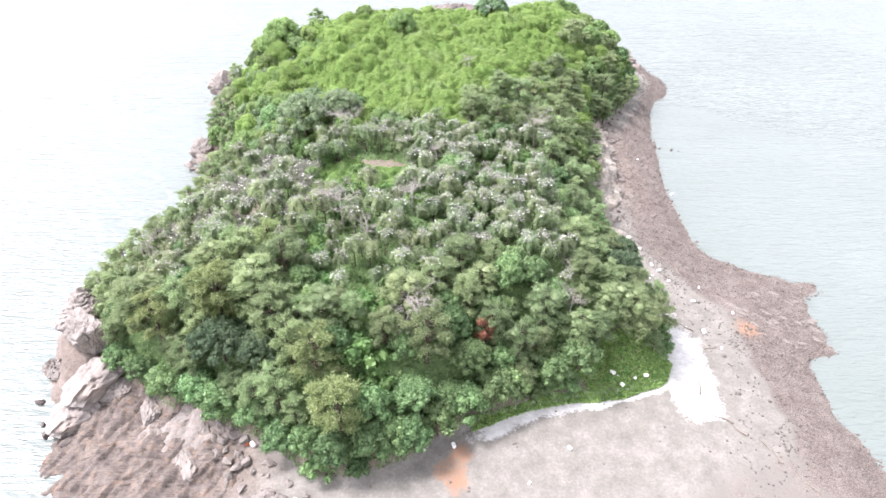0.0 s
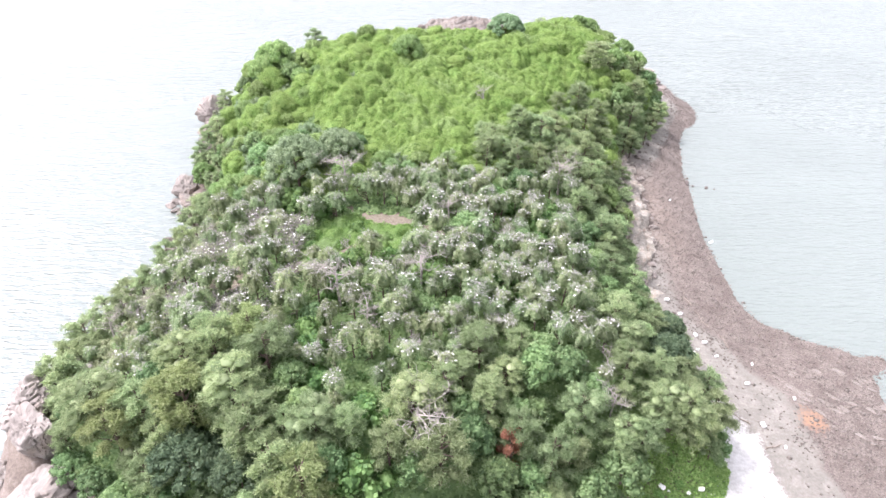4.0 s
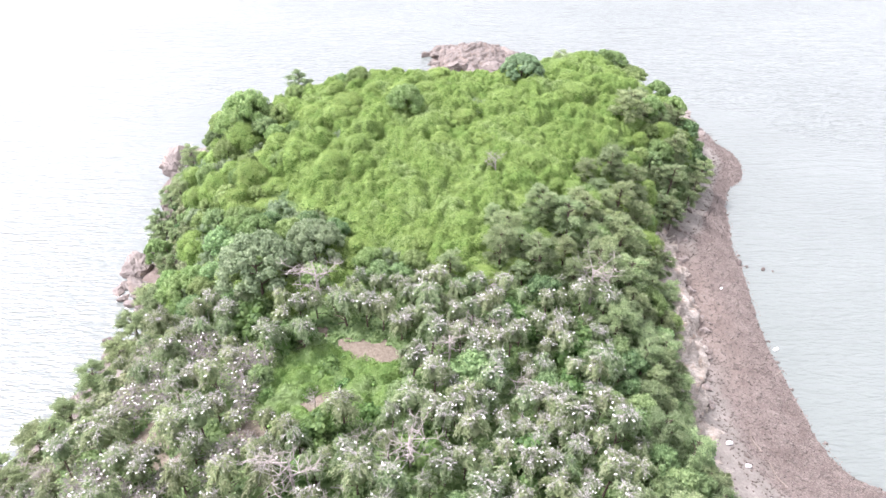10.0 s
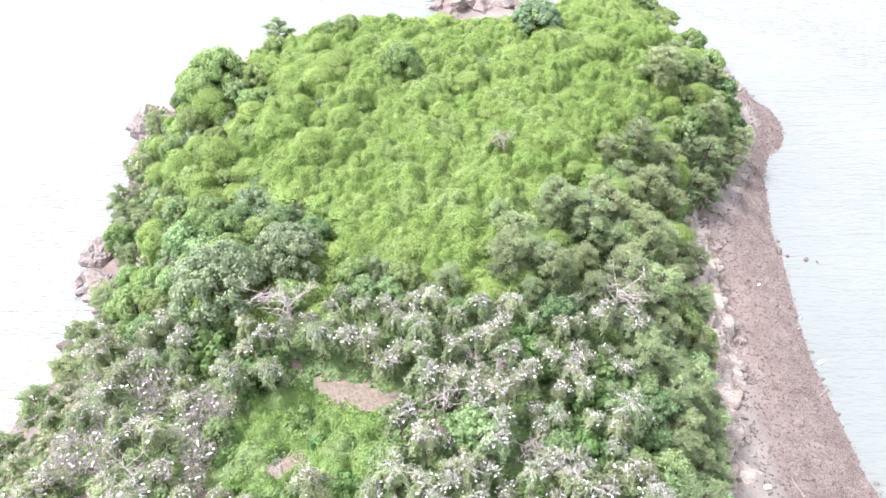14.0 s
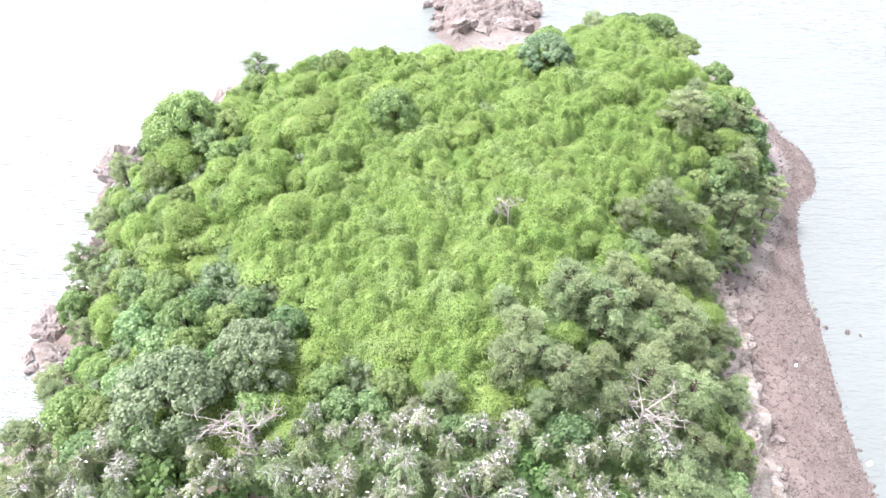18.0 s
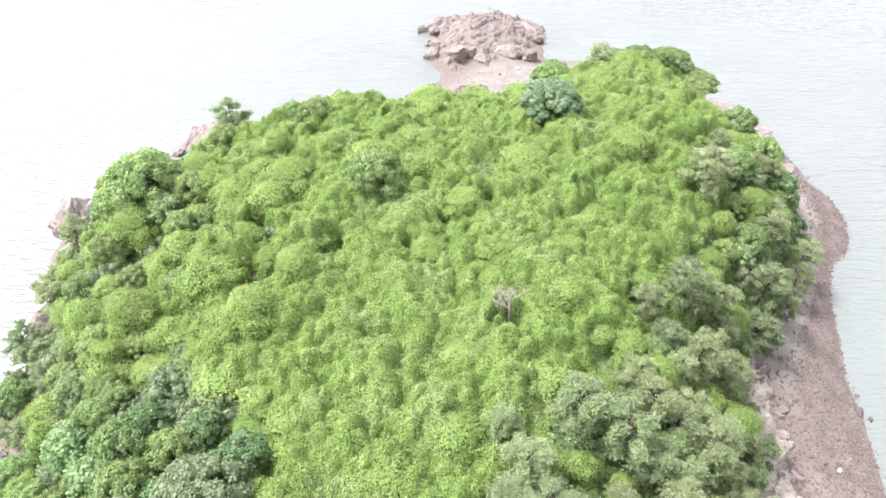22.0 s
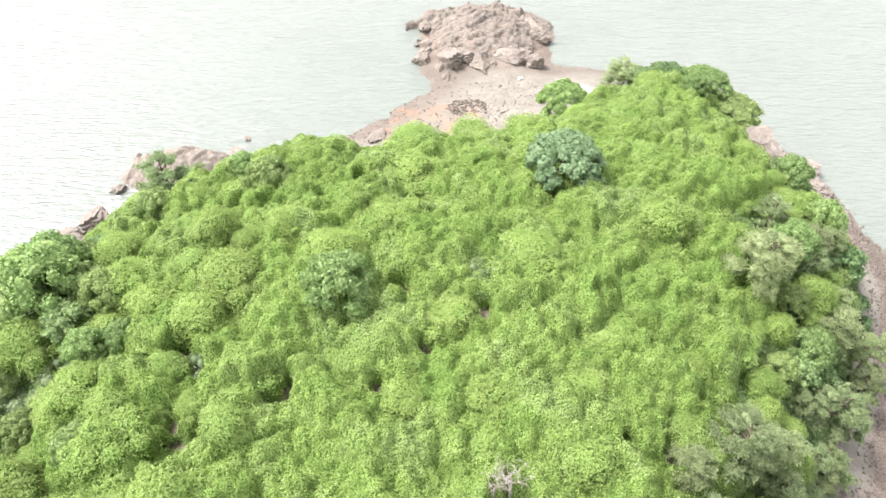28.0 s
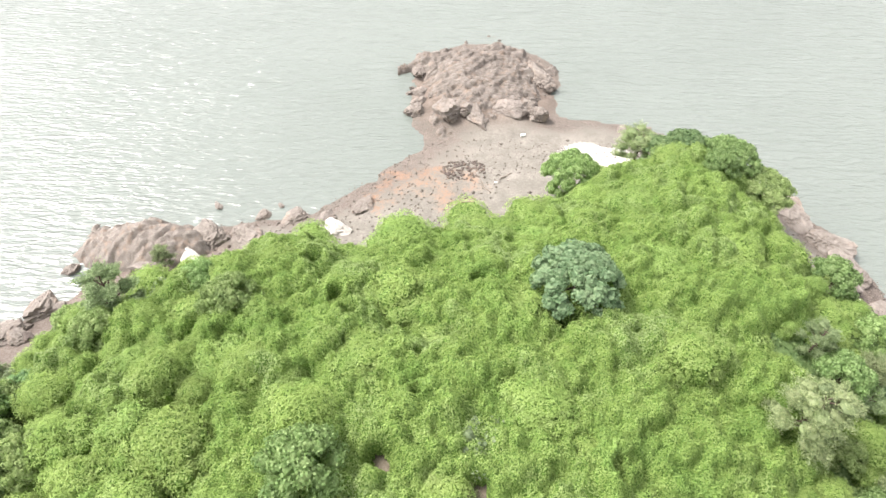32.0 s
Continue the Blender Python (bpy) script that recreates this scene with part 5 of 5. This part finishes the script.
M_SHELF = rock_material("tidal_shelf_rock", (0.075, 0.06, 0.052), (0.145, 0.12, 0.105), (0.235, 0.203, 0.18), 0.4, 55)
M_ISLET = rock_material("grey_brown_islet_rock", (0.11, 0.096, 0.085), (0.19, 0.168, 0.15), (0.3, 0.272, 0.245), 0.3, 20)
outcrop(-45, 74, 16, 11, 1.7, 55, 1, M_SHELF, "flat brown bedrock shelf with long fissures running seaward", flat=3, rough=0.45, stretch=0.22)
outcrop(-40, 79.5, 10, 4.5, 1.8, 55, 4, M_ROCK_PALE, "pale cream bedrock ledge under the front trees", rough=0.5, stretch=0.25)
outcrop(-54, 83, 8, 7, 1.6, 60, 2, M_SHELF, "low brown tidal ledge below the headland", rough=0.5)
outcrop(12.5, 303, 15.5, 17, 4.4, 25, 3, M_ISLET, "rugged brown rock islet off the end of the spit", base=-0.3, rough=0.62, flat=3.0, stretch=0.4)
outcrop(-45, 249.5, 14, 6.5, 5.2, 50, 5, M_ROCK_BROWN, "fissured grey-brown rock ledge at the water's edge", base=0.3, rough=0.6, flat=2.6)
# the south-west headland
for args in (("big_pale", -63, 103, 9, 13, 11, 0.3, 10), ("big_pale", -60, 97, 7, 9, 8, 0.3, 40), ("big_pale", -57, 91, 8, 11, 6.5, 0.3, -35), ("big_pale", -59, 86.5, 7, 9, 5, 0.35, -50), ("pale", -53, 88, 6, 6, 4.5, 0.35, 30),
             ("brown", -67, 96, 5, 4.5, 4, 0.35), ("pale", -46, 84, 7, 4, 3.4), ("pale", -40, 82, 8, 3.5, 3),
             ("pale", -37, 80, 4, 4, 2.4), ("brown", -39, 77, 4, 9, 2.2, 0.35, 25)):
    boulder(*args)
# reddish ledges on the eastern flat
for k in range(46):
    a, q = rrng.uniform(0, 6.28), math.sqrt(rrng.random())
    x, y = 68 + 9 * q * math.cos(a), 109 + 9 * q * math.sin(a)
    if float(sample(D_WATER, x, y)) > -1:
        q = rrng.uniform(0.4, 1.1)
        boulder("brown", x, y, q * 2.6, q, q * 0.32, 0.45, -35 + rrng.uniform(-15, 15), tilt=4)
# loose boulders and rubble under the front trees
for args in (("pale", -33, 78, 2.0, 1.7, 1.5), ("pale", -33.5, 75.8, 2.3, 1.9, 1.7), ("pale", -31.5, 74.6, 1.8, 1.6, 1.3), ("pale", -32.2, 76.6, 1.3, 1.2, 0.9), ("pale", -30.5, 76.2, 0.9, 0.8, 0.7)):
    boulder(*args, sink=0.2)
for k in range(46):
    x = rrng.uniform(-38, -14)
    y = 62.5 + (-16 - x) * 0.62 + rrng.uniform(-0.5, 7.5) * (0.6 if x > -24 else 1)
    q = rrng.uniform(0.4, 1.7) ** 1.3
    if inner(x, y) < 0.5:
        boulder("pale" if rrng.random() < 0.75 else "brown", x, y, q * 1.3, q, q * 0.8, 0.25)
# dark rocks standing in the shallows
for x, y, q in ((-67, 89, 1.5), (-63, 82, 1.4), (-59, 80.5, 2.2), (-50, 72, 1.8), (-48.5, 71, 1.3), (-64.5, 84.5, 0.9), (66, 181, 0.8), (69, 180, 0.9), (71, 179.5, 0.6), (64.5, 182, 1.4)):
    boulder("dark", x, y, q * 1.2, q * 0.9, q * 0.9, 0.3, z=-0.15)
# western shore
for args in (("pale", -63.5, 177.5, 7, 8.5, 6, 0.3), ("brown", -59, 171, 6, 6, 5), ("brown", -57.5, 165, 5, 5, 4), ("brown", -60, 183, 6, 6, 5), ("pale", -64, 210, 6, 8, 5, 0.35), ("big_pale", -66, 217, 8, 11, 9, 0.3), ("brown", -66, 204, 4.5, 4, 3),
             ("pale", -64, 197, 6, 8, 4), ("brown", -60, 192, 6, 7, 4), ("pale", -63, 225, 6, 8, 7), ("brown", -62, 232, 6, 6, 3), ("brown", -58, 238, 7, 5, 3)):
    boulder(*args)
for k in range(70):
    y = rrng.uniform(122, 242)
    edge = -57 - 5 * math.sin((y - 150) * 0.045)
    x = edge + rrng.uniform(-6, 3)
    if -5 < float(sample(D_WATER, x, y)) < 6 and inner(x, y) < 0:
        q = rrng.uniform(0.8, 3.0)
        boulder(rrng.choice(("brown", "brown", "pale", "dark")), x, y, q * 1.3, q, q * 0.7, 0.35)
# north-western ledge and the skerries off it
for args in (("brown", -35, 252, 7, 6, 3.5), ("white", -37, 247, 5, 3.5, 3), ("pale", -43, 245, 6, 5, 4), ("brown", -30, 254, 6, 5, 2.4),
             ("white", -14, 255, 5, 3.5, 3), ("white", -18, 254, 3, 2.5, 2), ("pale", -16.5, 258, 4, 3, 2.4), ("brown", -54, 250, 4, 4, 3), ("brown", -57, 246, 4, 3, 2), ("brown", -55.5, 253.5, 2.5, 2.2, 2.2),
             ("brown", -37, 263, 4, 2.4, 1.2), ("brown", -28, 260, 3.5, 2.5, 1.4), ("brown", -25.5, 263, 2.2, 1.6, 1.0), ("brown", -22, 259, 6, 3.5, 2), ("brown", -10, 262, 5, 4, 1.8)):
    boulder(*args)
# the islet
for args in (("pale", 18, 291, 8, 5, 4.5), ("brown", 5, 290.5, 8, 6, 4),
             ("brown", -2, 292, 5, 4, 3), ("brown", -2, 307, 6, 4, 3), ("brown", 24, 290, 5, 5, 4), ("brown", 11, 288, 7, 4, 2.5), ("brown", 26, 303, 6, 8, 5), ("white", 18.5, 295, 1.8, 1.5, 1.4)):
    boulder(*args, tilt=8)
for k in range(40):
    a, q = rrng.uniform(0, 6.28), rrng.uniform(0.75, 1.08)
    sz = rrng.uniform(0.8, 2.8)
    boulder("brown", 12 + 15.0 * q * math.cos(a), 301 + 13 * q * math.sin(a), sz * 1.5, sz, sz * 0.7, 0.4, tilt=20)
# eastern cliff foot and the north-eastern corner
for k in range(30):
    y = rrng.uniform(136, 200)
    x = float(np.interp(y, [136, 150, 160, 179, 188, 200], [41, 44.5, 47, 49.5, 52.5, 57])) + rrng.uniform(-0.3, 2.6)
    q = rrng.uniform(0.4, 1.5)
    boulder("pale" if rrng.random() < 0.7 else "brown", x, y, q, q * 1.3, q * rrng.uniform(0.7, 1.2), 0.35)
for args in (("crag", 66, 262, 10, 9, 2.8), ("brown", 71, 256, 7, 7, 3.5), ("brown", 73, 249, 6, 8, 3), ("pale", 70, 246, 5, 6, 3), ("brown", 75, 241, 4, 5, 2), ("brown", 52, 284, 4, 2.6, 1.6), ("brown", 46, 287, 3.4, 2.4, 1.6), ("pale", 41, 287, 3, 2.4, 1.8), ("brown", 56, 279, 3.5, 3.2, 2)):
    boulder(*args)

# pale rock face between the eastern wood and the beach
loop = smooth_loop(FOOT)
face = loop[(loop[:, 0] > 34) & (loop[:, 1] > 128) & (loop[:, 1] < 192)]
face = face[np.argsort(face[:, 1])]
fy = np.arange(129, 190, 0.35)
fx = np.interp(fy, face[:, 1], face[:, 0])
rows_v = np.linspace(0, 1, 16)
hgt = np.interp(fy, [129, 134, 146, 150, 160, 176, 184, 190], [1.0, 3.4, 3.0, 4.6, 6.4, 6.0, 4.0, 1.0])
vx, vy = np.meshgrid(rows_v, fy, indexing="ij")
crack = np.abs(fbm(vy * 1.0, vx * 9 + 0.4 * vy, 2.6, 3, 5) - 0.5) * 2
ledge = fbm(vy, vx * 14, 4.0, 6, 4) - 0.5
out_x = np.broadcast_to(fx, vx.shape) + 5.6 - 6.8 * vx + 1.9 * crack + 3.0 * ledge
out_z = sample(H, np.broadcast_to(fx + 5.5, vx.shape), vy) - 0.8 + (np.broadcast_to(hgt, vx.shape) + 0.9) * vx ** 0.85 + 1.1 * (crack - 0.3) + 0.8 * ledge + 1.1 * facets(vy * 0.7 + vx * 3, vx * 7, 1.7, 3) + 0.6 * facets(vy, vx * 7 + 3, 0.8, 5)
# its top runs back into the slope
back_x = out_x[-1:] - 3.2
out_x, vy = np.concatenate([out_x, back_x]), np.concatenate([vy, vy[-1:]])
out_z = np.concatenate([out_z, np.minimum(out_z[-1:], sample(H, back_x, vy[-1:]) + 0.4)])
vx = out_x
ci = np.arange(vx.size).reshape(vx.shape)
cq = np.stack([ci[:-1, :-1], ci[:-1, 1:], ci[1:, 1:], ci[1:, :-1]], -1).reshape(-1, 4)
M_CLIFF = rock_material("bleached_cliff_rock", (0.155, 0.134, 0.108), (0.34, 0.31, 0.262), (0.6, 0.57, 0.51), 0.45, 80)
tagged(new("cliff", mesh_from("cliff", np.stack([out_x, vy, out_z], -1).reshape(-1, 3), cq, M_CLIFF)), "low crumbling cliff of bleached cream and rust-stained rock", "cliff", kind="structure")

# ---- beach: cobbles, litter, driftwood ----
pieces = []
prn = np.random.RandomState(31)
while len(pieces) < 11000:
    x, y = prn.uniform(-40, 82), prn.uniform(55, 282)
    w = float(sample(D_WATER, x, y))
    if w < -1 or inner(x, y) > 0 or (x < 40 and 85 < y < 240):
        continue
    if (x < 46 and y < 90 and prn.rand() < 0.9) or math.hypot((x - 44.5) / 6.5, (y - 93) / 16) < 1 or (y > 250 and prn.rand() < 0.75):
        continue
    if (float(sample(SHORE, x, y)) > 0.72 or (x < 60 + 5 * math.sin(0.3 * y) and y < 115)) and prn.rand() < 0.85:
        continue
    q = prn.uniform(0.09, 0.27) * (1.9 if prn.rand() < 0.04 else 1)
    pieces.append(ball((x, y, ground(x, y) + q * 0.1), q, prn, 4, 2, 0.6))
v, f = join(pieces)
tagged(new("cobbles", mesh_from("cobbles", v, f, rock_material("beach_cobble_stone", (0.115, 0.098, 0.086), (0.165, 0.142, 0.126), (0.245, 0.218, 0.196), 0.1))), "scattered brown and grey cobbles on the mudflat", "cobbles", kind="stuff")


def foam_float(seed):
    rng = np.random.RandomState(seed)
    bm = bmesh.new()
    bmesh.ops.create_cone(bm, cap_ends=True, segments=12, radius1=0.28, radius2=0.28, depth=0.8)
    bmesh.ops.bevel(bm, geom=[e for e in bm.edges if e.calc_face_angle(0) > 0.8], offset=0.07, segments=2, affect="EDGES")
    for vert in bm.verts:
        vert.co *= 1 + rng.uniform(-0.05, 0.05)
    me = bpy.data.meshes.new("foam_float")
    bm.to_mesh(me)
    bm.free()
    return me


floats = []
for i in range(3):
    me = foam_float(60 + i)
    me.materials.append((M_FOAM, M_FOAM, M_ORANGE)[i])
    floats.append(me)
LITTER = ((21, 76, 0), (30, 88.5, 1), (31, 88.2, 0), (31.6, 87.4, 0), (34, 88.5, 0), (36, 89, 1), (47, 123, 0), (55, 116, 0), (59, 108, 1), (51, 102, 0), (53, 98, 0), (48, 121, 1), (46, 119, 0), (45, 118, 0), (49, 117.5, 1),
          (62, 156, 0), (44.5, 133, 1), (46, 129, 0), (52, 111, 0), (-29, 77.5, 2), (-28, 77.2, 0), (-40, 81.5, 0), (3, 76.5, 1), (57, 172, 0), (14, 70, 0), (28, 66, 1), (63, 245, 0), (72, 243, 1), (14, 268, 0), (20, 283, 1))
for x, y, k in LITTER:
    ob = new("foam_float", floats[k])
    q = prn.uniform(0.6, 1.25)
    ob.matrix_world = pose(x, y, ground(x, y) + 0.24 * q, 90 + prn.uniform(-15, 15), prn.uniform(-20, 20), prn.uniform(0, 360)) @ Matrix.Scale(q, 4)
    tagged(ob, "orange plastic fishing float washed up on the beach" if k == 2 else "worn white foam fishing float washed up on the beach", "float", "washed-up floats")


def drift_log(x, y, length, turn, r=0.16, mat=None, label="grey weathered driftwood branch lying on the beach"):
    rng = np.random.RandomState(int(abs(x * 7 + y * 3)))
    k = 7
    p = [(length * (t - 0.5), 0.25 * math.sin(5 * t + x) * length / 5, 0.06 * math.sin(9 * t)) for t in np.linspace(0, 1, k)]
    pieces = [tube(p, [r * (1.1 - 0.75 * t) for t in np.linspace(0, 1, k)], 6)]
    for b in range(3):
        o = np.array(p[2 + b])
        d = np.array([rng.uniform(0.2, 0.6), rng.choice((-1, 1)) * rng.uniform(0.3, 0.8), 0.1]) * length * 0.22
        pieces.append(tube([o, o + d * 0.6, o + d], [r * 0.4, r * 0.3, r * 0.1], 4))
    v, f = join(pieces)
    ob = new("driftwood", mesh_from("driftwood", v, f, mat or M_DRIFT, True))
    ob.matrix_world = pose(x, y, ground(x, y) + r * 0.6, 0, 0, turn)
    return tagged(ob, label, "driftwood", "driftwood on the beach")


for args in ((51, 98, 3.2, 20), (47, 82, 4.0, 150), (49, 80, 3.5, 120), (53, 76, 5.0, 110), (56, 71, 5.5, 115), (57, 68, 3, 100), (45.5, 88, 3, 80), (48, 103, 2.5, 130), (-21, 66, 3, 150), (52, 122, 4, 100), (50, 128, 5, 105), (49, 134, 4, 95),
             (60, 150, 2.5, 30), (12, 267, 4.5, 120), (16, 270, 2.5, 30)):
    drift_log(*args)
for args in ((71.5, 251.5, 7.0, -35), (-19, 67, 3.5, -40)):
    drift_log(*args, 0.14, M_TWIG, "long pale bleached pole lying across the rocks")

pieces = []
for k in range(200):
    a, q = prn.uniform(0, 6.28), math.sqrt(prn.rand())
    x, y = 8 + 4.2 * q * math.cos(a), 272 + 3.2 * q * math.sin(a)
    sz = prn.uniform(0.12, 0.38)
    pieces.append(ball((x, y, ground(x, y) + sz * 0.1), sz, prn, 6, 3, 0.6))
v, f = join(pieces)
tagged(new("stone_patch", mesh_from("stone_patch", v, f, M_SHELF)), "patch of dark weed-covered stones on the spit", "stones", kind="stuff")
